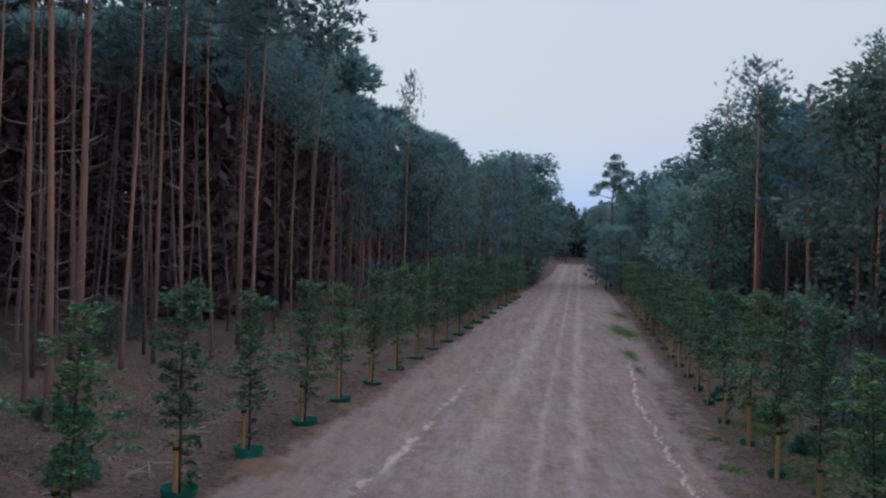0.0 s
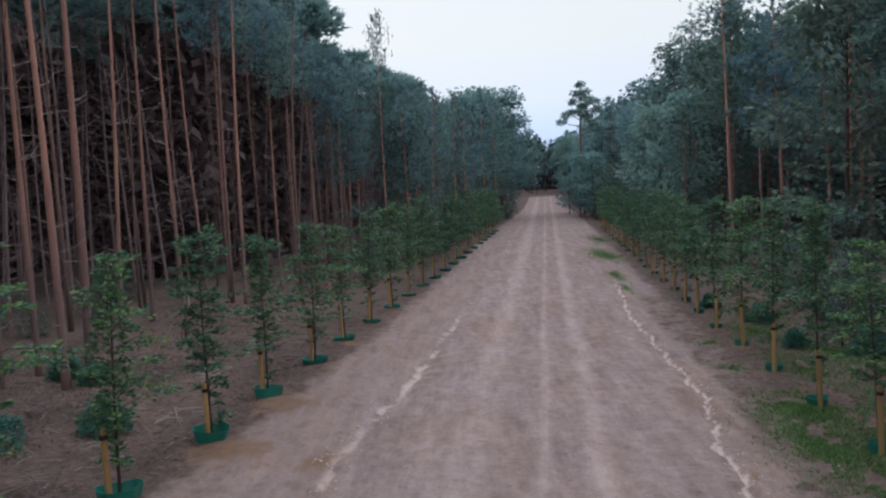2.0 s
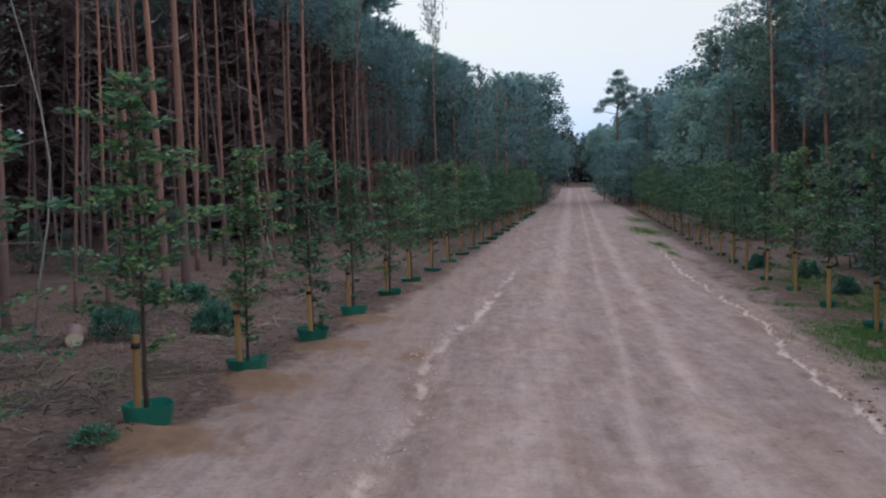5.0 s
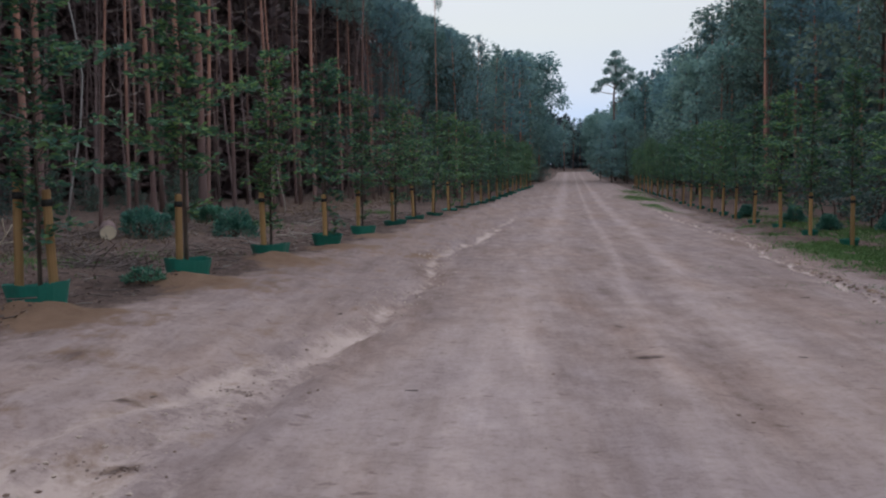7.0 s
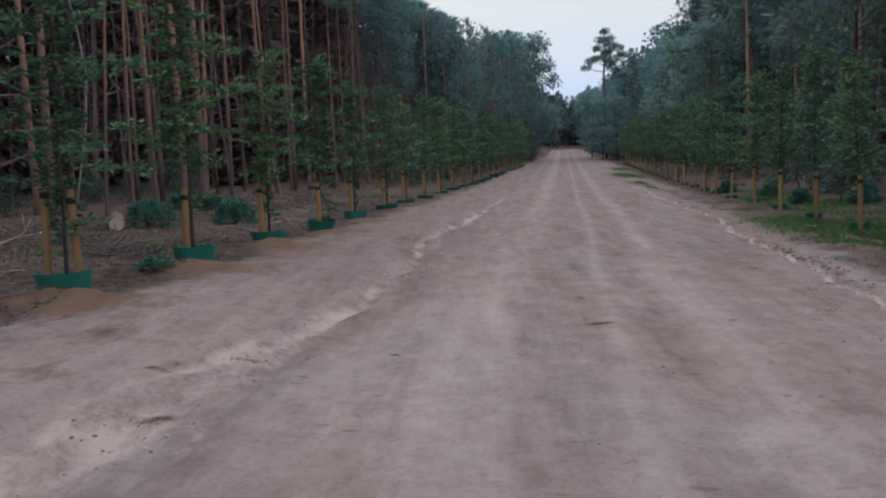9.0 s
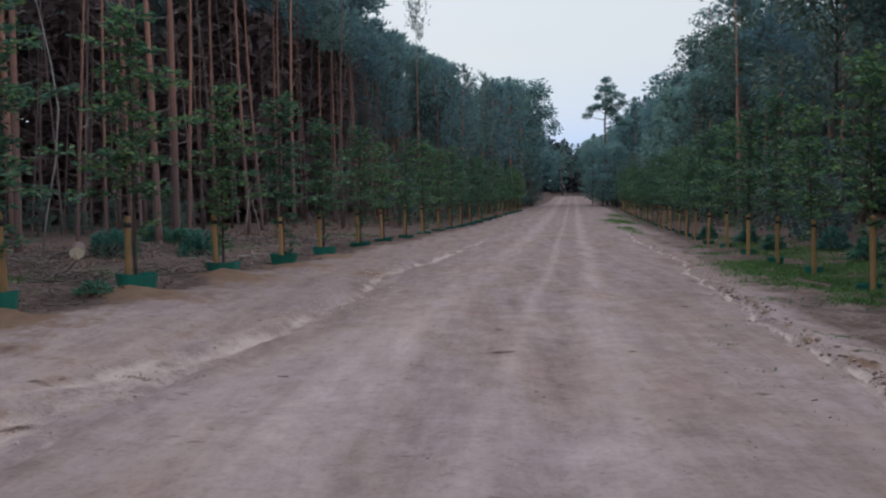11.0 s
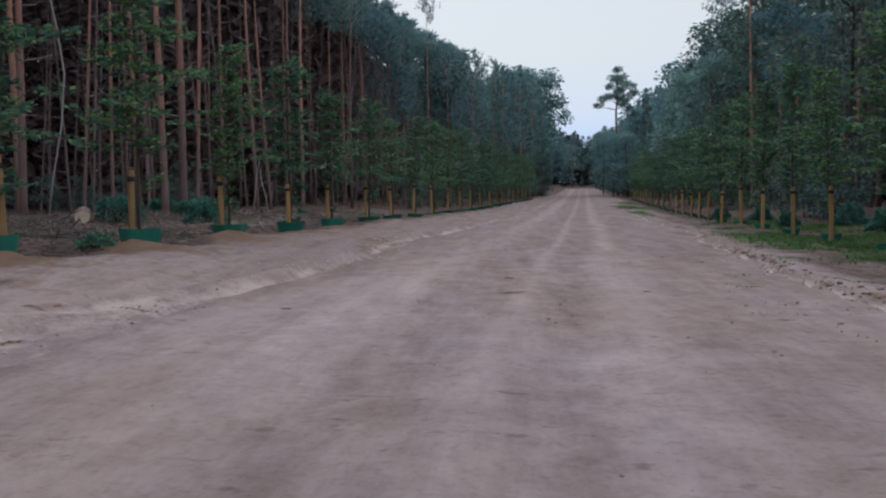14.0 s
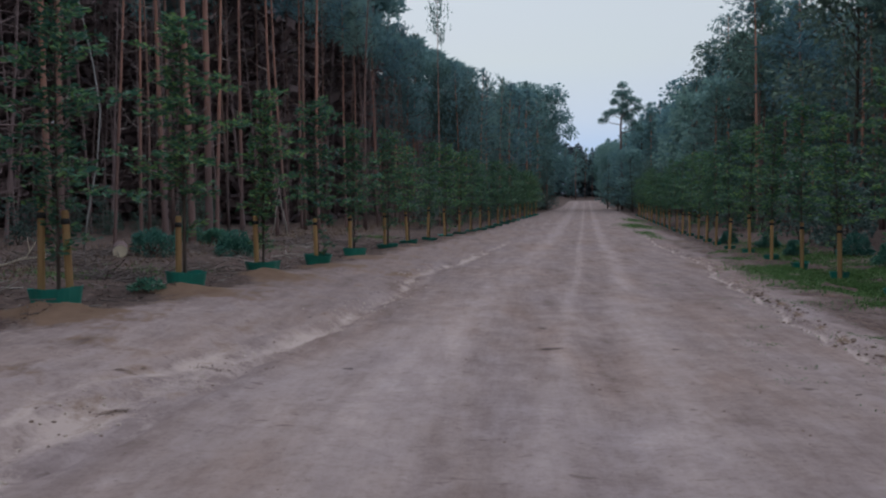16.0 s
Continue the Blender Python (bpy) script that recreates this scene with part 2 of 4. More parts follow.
def mesh_of(name, chunks, mat, smooth=False):
    """One mesh from pieces, each an array of corners, an array of faces and, if not the first, the number of its material."""
    verts, faces, which, base = [], [], [], 0
    for v, f, *slot in chunks:
        verts.append(np.asarray(v, float).reshape(-1, 3))
        faces += [tuple(int(i) + base for i in q) for q in f]
        which += [slot[0] if slot else 0] * len(f)
        base += len(verts[-1])
    me = bpy.data.meshes.new(name)
    me.from_pydata(np.concatenate(verts).tolist(), [], faces)
    if smooth:
        me.polygons.foreach_set("use_smooth", [True] * len(me.polygons))
    for m in mat if isinstance(mat, tuple) else (mat,):
        me.materials.append(m)
    if any(which):
        me.polygons.foreach_set("material_index", which)
    me.update()
    return me


def part(name, me, parent, label=""):
    ob = new(name, me)
    ob.parent = parent
    return tagged(ob, label) if label else ob


def tube(points, radii, sides=6, cap=True):
    """A tube along points with a radius at each."""
    points = np.asarray(points, float)
    tang = np.gradient(points, axis=0)
    tang /= np.linalg.norm(tang, axis=1)[:, None] + 1e-9
    ref = np.array([1.0, 0.13, 0.07]) if abs(tang[0][0]) < 0.8 else np.array([0.1, 1.0, 0.05])
    a = np.cross(tang, ref)
    a /= np.linalg.norm(a, axis=1)[:, None] + 1e-9
    b = np.cross(tang, a)
    ang = np.arange(sides) * 2 * np.pi / sides
    v = points[:, None] + np.asarray(radii)[:, None, None] * (a[:, None] * np.cos(ang)[None, :, None] + b[:, None] * np.sin(ang)[None, :, None])
    k = len(points)
    f = [(i * sides + j, i * sides + (j + 1) % sides, (i + 1) * sides + (j + 1) % sides, (i + 1) * sides + j) for i in range(k - 1) for j in range(sides)]
    if cap:
        f += [tuple(range(sides))[::-1], tuple((k - 1) * sides + j for j in range(sides))]
    return v.reshape(-1, 3), f


def unit(v):
    return v / (np.linalg.norm(v, axis=-1, keepdims=True) + 1e-9)


def leaves(at, along, size, width, fold=0.0):
    """Pointed four-cornered leaves at places, each along its own direction."""
    at, along = np.asarray(at, float), unit(np.asarray(along, float))
    k = len(at)
    side = unit(np.cross(along, rng.normal(size=(k, 3)) * 0.6 + np.array([0, 0, 1.0])))
    up = np.cross(side, along)
    s = np.broadcast_to(np.asarray(size, float), (k,))[:, None]
    w = np.broadcast_to(np.asarray(width, float), (k,))[:, None]
    v = np.stack([at, at + along * s * 0.5 + side * w * 0.5 + up * fold * s, at + along * s, at + along * s * 0.5 - side * w * 0.5 + up * fold * s], 1)
    f = (np.arange(k)[:, None] * 4 + np.arange(4)).tolist()
    return v.reshape(-1, 3), f


def needles(at, out, count, size, width, spread=0.9):
    """Tufts: count thin blades round each direction out."""
    at, out = np.repeat(at, count, 0), np.repeat(out, count, 0)
    k = len(at)
    way = unit(unit(out) + rng.normal(size=(k, 3)) * spread * 0.6)
    side = unit(np.cross(way, rng.normal(size=(k, 3))))
    s = size * rng.uniform(0.6, 1.2, (k, 1))
    v = np.stack([at - side * width * 0.5, at + side * width * 0.5, at + way * s], 1)
    return v.reshape(-1, 3), (np.arange(k)[:, None] * 3 + np.arange(3)).tolist()




# ---- the lie of the land ----
def middle(y):
    """Where the track's middle runs."""
    return -0.5 + 0.078 * np.asarray(y, float)


GULLY_Y = np.array([-30, -0.5, 0.6, 1.8, 4.0, 7.9, 10, 11.5, 13.6, 17.6, 21.5, 30, 44, 90])
GULLY_X = np.array([-4.6, -3.57, -3.6, -3.35, -2.96, -2.6, -2.66, -2.76, -2.43, -1.83, -1.57, -0.63, 0.77, 4.6])
CHANNEL_Y = np.array([-30, 0.9, 2.15, 4.0, 5.6, 6.5, 11.7, 13.5, 14.6, 19.3, 24.6, 31.8, 50, 90])
CHANNEL_X = np.array([0.2, 2.07, 2.22, 2.26, 2.4, 2.52, 2.86, 3.2, 3.4, 3.56, 3.76, 4.6, 6.3, 9.6])
LEFT_ROW = ((-5.85, 4.25), (-5.42, 6.85), (-5.08, 9.45), (-4.78, 12.2), (-4.57, 15.0), (-4.2, 17.8), (-3.98, 20.7), (-3.67, 23.6))
RIGHT_ROW = ((4.66, 8.1), (4.95, 11.2), (5.1, 13.8), (5.28, 16.5), (5.42, 19.1), (5.55, 21.8), (5.82, 24.6), (6.05, 27.1), (6.3, 29.8))
LEFT_ROW += tuple((-3.67 + 0.108 * 2.9 * k, 23.6 + 2.9 * k) for k in range(1, 15))
RIGHT_ROW += tuple((6.3 + 0.07 * 2.7 * k, 29.8 + 2.7 * k) for k in range(1, 14))


def gully(y):
    return np.interp(y, GULLY_Y, GULLY_X) + 0.045 * np.sin(y * 1.7) + 0.025 * np.sin(y * 4.1 + 1)


def channel(y):
    return np.interp(y, CHANNEL_Y, CHANNEL_X) + 0.045 * np.sin(y * 3.1) + 0.03 * np.sin(y * 7.3 + 2) + 0.02 * np.sin(y * 17.0)


def ease(a, b, v):
    t = np.clip((np.asarray(v, float) - a) / (b - a), 0, 1)
    return t * t * (3 - 2 * t)


def land(x, y):
    """The ground's height without its small bumps."""
    x, y = np.asarray(x, float), np.asarray(y, float)
    u = x - middle(y)
    z = -0.27 + 2.3 * np.clip((y - 34) / 125, 0, 1.6) ** 1.25
    z = z + 0.18 * ease(-2.6, -4.7, u) + 0.26 * ease(-5.2, -9.0, u) - 0.05 * ease(2.0, 4.2, u) + 0.2 * ease(5.5, 10, u)
    return z


def mounds(x, y):
    """Dug earth heaped against the rings, on the side of the track."""
    z = np.zeros_like(x)
    for k, (a, b) in enumerate(LEFT_ROW[:7]):
        h = (0.14, 0.10, 0.07, 0.04, 0.04, 0.03, 0.03)[k]
        z += h * np.exp(-(((x - a - 0.16) / (0.55 if k == 0 else 0.4)) ** 2 + ((y - b + 0.46) / 0.32) ** 2)) * (1 + 0.22 * np.sin(x * 13 + 2 * np.sin(y * 7)) * np.sin(y * 17 + k))
    for a, b in RIGHT_ROW[:6]:
        z += 0.05 * np.exp(-(((x - a + 0.1) / 0.4) ** 2 + ((y - b + 0.3) / 0.24) ** 2))
    return z


def rough_land(x, y):
    z = land(x, y)
    u = x - middle(y)
    near = np.exp(-np.clip(y - 6, 0, 200) / 40)
    dl, dr = x - gully(y), x - channel(y)
    z = z + 0.02 * ease(9, 3, y) * np.sin(dl * 15 + 1.5 * np.sin(y * 0.9)) * np.exp(-((dl + 0.1) / 0.65) ** 2) - 0.035 * np.exp(-(dl / 0.12) ** 2) - 0.04 * ease(6, 2, y) * (np.exp(-((dl + 0.36 + 0.1 * np.sin(y * 2.1)) / 0.09) ** 2) + np.exp(-((dl - 0.3 - 0.12 * np.sin(y * 1.6 + 1)) / 0.08) ** 2)) + 0.05 * ease(0.02, -0.25, dl) * near + 0.02 * ease(0.04, 0.3, dl) * ease(0.9, 0.3, dl) - 0.06 * np.exp(-((dr + 0.02 * np.sin(y * 11)) / (0.06 + 0.02 * np.sin(y * 5.3))) ** 2) + 0.025 * np.exp(-((dr - 0.24) / 0.13) ** 2)
    z = z - 0.016 * (np.exp(-((u - 0.28) / 0.2) ** 2) + np.exp(-((u + 0.65) / 0.26) ** 2)) + 0.008 * np.exp(-((u + 0.11) / 0.1) ** 2)
    return z + mounds(x, y)


def bumpy(x, y, z):
    out = np.empty(len(x))
    for i in range(len(x)):
        a, b = float(x[i]), float(y[i])
        u = a - float(middle(b))
        wild = min(max((abs(u + 0.2) - 1.7) / 2.2, 0.22), 1.0)
        v = noise.noise((a * 0.7, b * 0.7, 0.0)) * 0.05 + noise.noise((a * 2.6, b * 2.1, 3.0)) * 0.026 + noise.noise((a * 6, b * 7, 8.0)) * 0.014
        out[i] = z[i] + v * wild * 1.4
    return out


def steps(*spans):
    return np.unique(np.round(np.concatenate([np.arange(a, b, s) for a, b, s in spans]), 4))


def build_ground():
    us = steps((-420, -60, 40), (-60, -14, 3), (-14, -6.5, 0.35), (-6.5, 5.2, 0.075), (5.2, 12, 0.35), (12, 60, 3), (60, 421, 40))
    ys = steps((-420, -40, 40), (-40, -8, 2), (-8, -2.4, 0.35), (-2.4, 12, 0.075), (12, 26, 0.15), (26, 60, 0.5), (60, 170, 2.5), (170, 520, 25))
    uu, yy = np.meshgrid(us, ys)
    x, y = (uu + middle(yy)).ravel(), yy.ravel()
    z = bumpy(x, y, rough_land(x, y))
    a, b = len(ys), len(us)
    i = (np.arange(a - 1)[:, None] * b + np.arange(b - 1)).ravel()
    me = bpy.data.meshes.new("ground")
    me.from_pydata(np.stack([x, y, z], 1).tolist(), [], np.stack([i, i + 1, i + b + 1, i + b], 1).tolist())
    me.polygons.foreach_set("use_smooth", [True] * len(me.polygons))
    u = x - middle(y)
    dl, dr = x - gully(y), x - channel(y)
    far = ease(45, 110, y)
    bare = 0.75 * ease(24, 9, y) + 0.1 * ease(12, 9, y)
    litter = np.maximum(ease(-3.4 + 1.0 * far - 1.1 * bare, -5.3 + 2.5 * far - 0.3 * bare, u + 0.8 * ease(4.5, 1.0, y)), 0.95 * ease(2.7 - 0.4 * far, 4.7 - 1.8 * far, u))
    litter = np.maximum(litter, 0.42 * ease(-3.2, -4.5, u) * ease(16, 8, y))
    litter = np.maximum(litter, ease(136, 142, y))
    litter = np.maximum(litter, 0.6 * ease(0.05, 0.8, dr) * ease(40, 22, y))
    brk = 0.5 + 0.5 * np.sin(y * 2.3 + np.sin(y * 1.3) * 2)
    close = ease(6, 2, y)
    pale = (0.8 + 0.4 * brk) * np.exp(-((dl + 0.03) / (0.11 + 0.17 * close)) ** 2) * ease(40, 24, y)
    pale = pale + close * (0.75 * np.exp(-((dl + 0.34 + 0.1 * np.sin(y * 2.1)) / 0.10) ** 2) + 0.55 * np.exp(-((dl - 0.3 - 0.12 * np.sin(y * 1.6 + 1)) / 0.07) ** 2) * brk)
    pale = pale * (0.5 + 0.28 * brk + 0.25 * close) + (0.72 + 0.5 * np.abs(np.sin(y * 3.7 + np.sin(y * 1.9)))) * np.exp(-((dr - 0.01) / 0.058) ** 2) * ease(44, 30, y)
    apron = sum(np.exp(-(((x - a - 0.35) / 0.75) ** 2 + ((y - b + 0.75) / 0.55) ** 2)) for a, b in LEFT_ROW[:5])
    litter = np.maximum(litter, 0.72 * np.clip(apron, 0, 1) * (0.7 + 0.3 * np.sin(x * 5 + np.sin(y * 4))))
    # the band beside the channel is reddish earth and painted bank shadow together
    soil = 0.9 * mounds(x, y) / 0.09 + 0.5 * apron + 0.33 * ease(-2.3, -3.2, u) * ease(-5.8, -4.6, u) * ease(60, 30, y) + 0.75 * np.exp(-((dr - 0.15) / 0.075) ** 2) * (0.35 + 0.65 * np.sin(y * 2.9) ** 2) * ease(24, 8, y) + 0.28 * np.exp(-((u - 3.6) / 0.6) ** 2)
    u = u + (0.05 * np.sin(y * 0.31) + 0.03 * np.sin(y * 0.83 + 1)) * ease(40, 8, y)
    wheel = 0.5 + 0.5 * (np.exp(-((u + 0.11) / 0.08) ** 2) + np.exp(-((u - 0.68) / 0.19) ** 2)) + 0.5 * np.exp(-((u + 1.25) / 0.3) ** 2)
    wheel -= 0.4 * (np.exp(-((u + 0.65) / 0.24) ** 2) + 0.8 * np.exp(-((u - 0.28) / 0.17) ** 2) + 0.6 * np.exp(-((u - 1.3) / 0.3) ** 2))
    litter = np.maximum(litter, 0.9 * np.exp(-(((x + 0.5) / 0.15) ** 2 + ((y - 3.3) / 0.1) ** 2)))
    for px, py, rx, ry in ((-3.5, 0.62, 0.2, 0.09), (-3.38, 2.15, 0.24, 0.1), (-2.7, 6.6, 0.25, 0.16), (-3.9, 1.5, 0.3, 0.07), (-2.9, 3.1, 0.2, 0.08), (1.3, 1.6, 0.12, 0.07), (0.35, 0.9, 0.1, 0.06)):
        litter = np.maximum(litter, 0.62 * np.exp(-(((x - px) / rx) ** 2 + ((y - py) / ry) ** 2)))
    soil += 0.5 * np.exp(-(((x + 2.95) / 0.22) ** 2 + ((y - 11.3) / 0.4) ** 2))
    # besides wheel marks: tone painted darker along the track for the trees' shade
    wheel += 0.1 * ease(6, 1.5, y) - 0.42 * ease(3, 13, y) - 0.22 * ease(-2.2, -3.0, u) * ease(3, 7, y)
    wheel -= 0.45 * np.exp(-((dl - 0.42) / 0.3) ** 2) * ease(30, 14, y) + 0.3 * np.exp(-((dr + 0.5) / 0.4) ** 2)
    col = np.stack([litter, np.clip(pale, 0, 1.35), np.clip(soil, 0, 1.2), np.clip(wheel, 0, 1)], 1).astype(np.float32)
    me.color_attributes.new("zone", "FLOAT_COLOR", "POINT").data.foreach_set("color", col.ravel())
    me.materials.append(GROUND)
    me.update()
    return tagged(new("ground", me), "sandy track with wheel ruts between strips of brown litter", "ground", kind="structure")


build_ground()


# ---- the woods ----
def trunk_line(height, lean, wave, parts=11):
    t = np.linspace(0, 1, parts)
    ph = rng.uniform(0, 6.28, 2)
    x = lean[0] * t + wave * np.sin(t * 5 + ph[0]) * t
    y = lean[1] * t + wave * np.sin(t * 4 + ph[1]) * t
    return np.stack([x, y, t * height], 1)


def on_line(line, z):
    return np.array([np.interp(z, line[:, 2], line[:, k]) for k in range(3)])


def stub(line, z, length, thick):
    """A dead side branch, rising and bent."""
    a = rng.uniform(0, 6.28)
    p = on_line(line, z)
    way = np.array([math.cos(a), math.sin(a), rng.uniform(0.0, 0.45)])
    bend = np.array([0, 0, rng.uniform(0.0, 0.5)]) * length + rng.normal(size=3) * 0.06 * length
    return tube([p, p + way * length * 0.5, p + way * length + bend], [thick, thick * 0.65, thick * 0.2], 4, False)


def make_pine(name, height, crown_base, reach, tufts, girth=0.095, dead=26, lean=(0.3, 0.2), wave=0.1, mat=NEEDLE, bark=PINEBARK, needle=0.26,
              blades=9, droop=0.1, whorl=0.42, label="", width=0.03, single=False, clumpy=0.0):
    tree = new(name)
    line = trunk_line(height, lean, wave, 27 if single else 11)
    line[0][2] = -0.15
    t = np.linspace(0, 1, len(line))
    knots = 1 + (rng.uniform(-0.06, 0.09, len(line)) if single else 0 * t)
    wood = [tube(line, girth * (1 - 0.82 * t) * np.where(t < 0.02, 1.25, 1) * knots, 8)]
    z = 1.4
    while dead and z < crown_base + 0.6:
        for k in range(rng.integers(1, 4) if z > 2.2 else 1):
            piece = stub(line, z + rng.uniform(-0.06, 0.06), (rng.uniform(0.3, 1.25) if single else rng.uniform(0.25, 1.0)) * (0.5 + 0.9 * z / crown_base), 0.013)
            if single and z < 7.2:
                part("dead_branch", mesh_of("dead_branch", [piece], GREYSTUB), tree)
            else:
                wood.append((*piece, 1 if z > 6 else 0))
        z += rng.uniform(0.42, 0.62) * (1 if single else 1.3)
    at, out = [], []
    z = crown_base
    while z < height - 0.15:
        f = (z - crown_base) / (height - crown_base)
        ln = reach * (0.55 + 0.45 * math.sin(min(f * 4, 1.57))) * (1 - f) ** 0.65 + 0.2
        for k in range(rng.integers(4, 7)):
            a, b = rng.uniform(0, 6.28), ln * rng.uniform(0.55, 1.15)
            p = on_line(line, z + rng.uniform(-0.15, 0.15))
            rise = 0.15 + 0.75 * f - droop
            way = np.array([math.cos(a), math.sin(a), rise])
            tip = p + way * b + np.array([0, 0, 0.12 * b])
            wood.append((*tube([p, p + way * b * 0.55, tip], [0.022, 0.014, 0.005], 3, False), 1))
            for q in range(max(2, int(tufts * b / reach))):
                s = 1 - (1 - clumpy) * rng.uniform(0.0, 0.8)
                at.append(p + (tip - p) * s + rng.normal(size=3) * (0.12 * b + 0.1 * clumpy))
                out.append(way * 0.6 + rng.normal(size=3) * 0.5 + np.array([0, 0, 0.35]))
        z += whorl * rng.uniform(0.8, 1.2)
    top = on_line(line, height)
    at += [top - np.array([0, 0, 0.15 * i]) for i in range(5)]
    out += [np.array([0, 0, 1.0]) + rng.normal(size=3) * 0.3 for i in range(5)]
    part("trunk", mesh_of("trunk", wood, (bark, TWIGWOOD), True), tree)
    part("crown", mesh_of("crown", [needles(np.array(at), np.array(out), blades, needle, width)], mat), tree)
    return tagged(tree, label, "tree")


def make_broadleaf(name, height, spread, clumps, per, label, leaf=0.13, base=0.25, mat=BROADLEAF, girth=0.1, stems=1, category="tree"):
    tree = new(name)
    wood, at, along = [], [], []
    for s in range(stems):
        off = rng.normal(size=2) * (0.25 if stems > 1 else 0.0)
        line = trunk_line(height * 0.9, rng.normal(size=2) * (0.25 + 0.2 * (stems > 1)), 0.15, 7) + np.array([off[0], off[1], 0])
        line[0][2] = -0.15
        wood.append(tube(line, girth / stems ** 0.5 * (1 - 0.85 * np.linspace(0, 1, 7)), 6))
        for k in range(clumps // stems):
            f = base + (1 - base) * rng.uniform(0, 1) ** 0.85
            z = height * f
            r = spread * (0.35 + 0.65 * math.sin(math.pi * min(max((f - base) / (1.08 - base), 0.06), 1) ** 0.8)) * rng.uniform(0.35, 1.05)
            a = rng.uniform(0, 6.28)
            p = on_line(line, min(z * 0.82, line[-1][2]))
            c = np.array([p[0] + r * math.cos(a), p[1] + r * math.sin(a), z])
            if k % 2 == 0:
                wood.append(tube([p, (p + c) / 2 + rng.normal(size=3) * 0.08, c], [0.02, 0.012, 0.004], 3, False))
            d = rng.normal(size=(per, 3))
            d *= np.minimum(1, 1.5 / np.linalg.norm(d, axis=1))[:, None]
            size = spread * rng.uniform(0.12, 0.22)
            at.append(c + d * np.array([size, size, size * 0.6]))
            along.append(d + np.array([math.cos(a), math.sin(a), -0.3]))
    at, along = np.concatenate(at), np.concatenate(along)
    part("trunk", mesh_of("trunk", wood, TWIGWOOD, True), tree)
    part("crown", mesh_of("crown", [leaves(at, along, leaf * rng.uniform(0.7, 1.25, len(at)), leaf * 0.7)], mat), tree)
    return tagged(tree, label, category)


TALL = "thin plantation pine with bare trunk coloured dull for shade, high crown"
EDGE = "bushy forest-edge pine with dark green boughs half way down its trunk"
SIZES = ((14.6, 11.4, 2.1, 15, 0.10, 34, (0.35, 0.1), 0.08), (14.0, 11.0, 2.0, 15, 0.08, 30, (-0.4, 0.2), 0.10),
         (15.0, 11.8, 2.2, 15, 0.11, 30, (0.1, -0.4), 0.06), (13.6, 10.7, 1.9, 15, 0.065, 36, (0.7, 0.15), 0.14),
         (14.3, 11.2, 2.0, 15, 0.085, 32, (-0.25, -0.3), 0.09))
front = [make_pine("pine_tree", *s, label="tall reddish pine with grey dead branch stubs along its trunk", single=True, width=0.05, needle=0.28) for s in SIZES]
tall = [make_pine("pine_tree", *s[:4], 0.6 * s[4] + 0.008, *s[5:7], s[7] * 2.2, bark=DIMBARK, label=TALL, blades=6, width=0.085, needle=0.32) for s in SIZES]
edge = [make_pine("pine_tree", h, cb, r, tf, g * 0.75, 22, ln, 0.2, SPRUCE, bark=DIMBARK, label=EDGE, needle=0.32, width=0.075, blades=8) for h, cb, r, tf, g, ln in (
    (12.4, 6.6, 2.1, 15, 0.11, (0.3, 0.0)), (11.2, 5.8, 1.9, 15, 0.09, (-0.2, 0.3)), (11.9, 7.0, 2.2, 15, 0.12, (0.1, -0.2)))]
high = [make_pine("pine_tree", h, cb, r, 12, g, 12, ln, 0.12, label="forest-edge pine with a bare reddish stem below its crown", needle=0.32, width=0.08, blades=7) for h, cb, r, g, ln in (
    (12.0, 5.6, 2.3, 0.11, (0.3, 0.0)), (11.3, 5.0, 2.1, 0.095, (-0.25, 0.2)), (12.3, 6.4, 2.4, 0.12, (0.1, -0.2)))]
spruce = [make_pine("spruce_tree", h, 0.8, r, 7, 0.09, 0, (0.1, 0.05), 0.04, SPRUCE, droop=0.45, whorl=0.36, needle=0.28, blades=8, width=0.06,
                    label="dark pointed spruce with boughs down to the ground") for h, r in ((10.5, 1.7), (8.6, 1.5))]
LEAFY = "leafy dark green deciduous tree at the forest edge"
broad = [make_broadleaf("broadleaf_tree", h, s, c, 42, LEAFY, 0.22, b) for h, s, c, b in ((11.0, 2.5, 140, 0.2), (9.4, 2.2, 110, 0.14), (7.2, 1.9, 80, 0.1))]
shrub = [make_broadleaf("shrub", h, s, c, 32, "loose green leafy shrub under the forest edge", 0.125, 0.06, BROADLEAF, 0.05, 4, "shrub") for h, s, c in (
    (3.4, 1.1, 52), (2.3, 0.9, 40), (4.6, 1.3, 60))]
# the same kinds with coarser crowns for where the wood stays far off; broadleaf and oak crowns are haze-tinted
edge_far = [make_pine("pine_tree", h, cb, r, 6, g, 4, ln, 0.12, label=EDGE, needle=0.42, width=0.12, blades=7, whorl=0.5) for h, cb, r, g, ln in (
    (12.4, 4.2, 2.2, 0.11, (0.3, 0.0)), (11.2, 3.0, 2.0, 0.1, (-0.2, 0.3)), (11.9, 5.0, 2.3, 0.12, (0.1, -0.2)))]
spruce_far = [make_pine("spruce_tree", 10.5, 0.8, 1.7, 5, 0.09, 0, (0.1, 0.05), 0.04, SPRUCE, droop=0.45, whorl=0.45, needle=0.4, blades=7, width=0.11,
                        label="dark pointed spruce with boughs down to the ground")]
broad_far = [make_broadleaf("broadleaf_tree", h, s, c, 26, "leafy deciduous tree at the forest edge, tinted bluish for haze", 0.34, b, HAZYLEAF) for h, s, c, b in ((11.0, 2.5, 80, 0.16), (9.4, 2.2, 66, 0.12))]
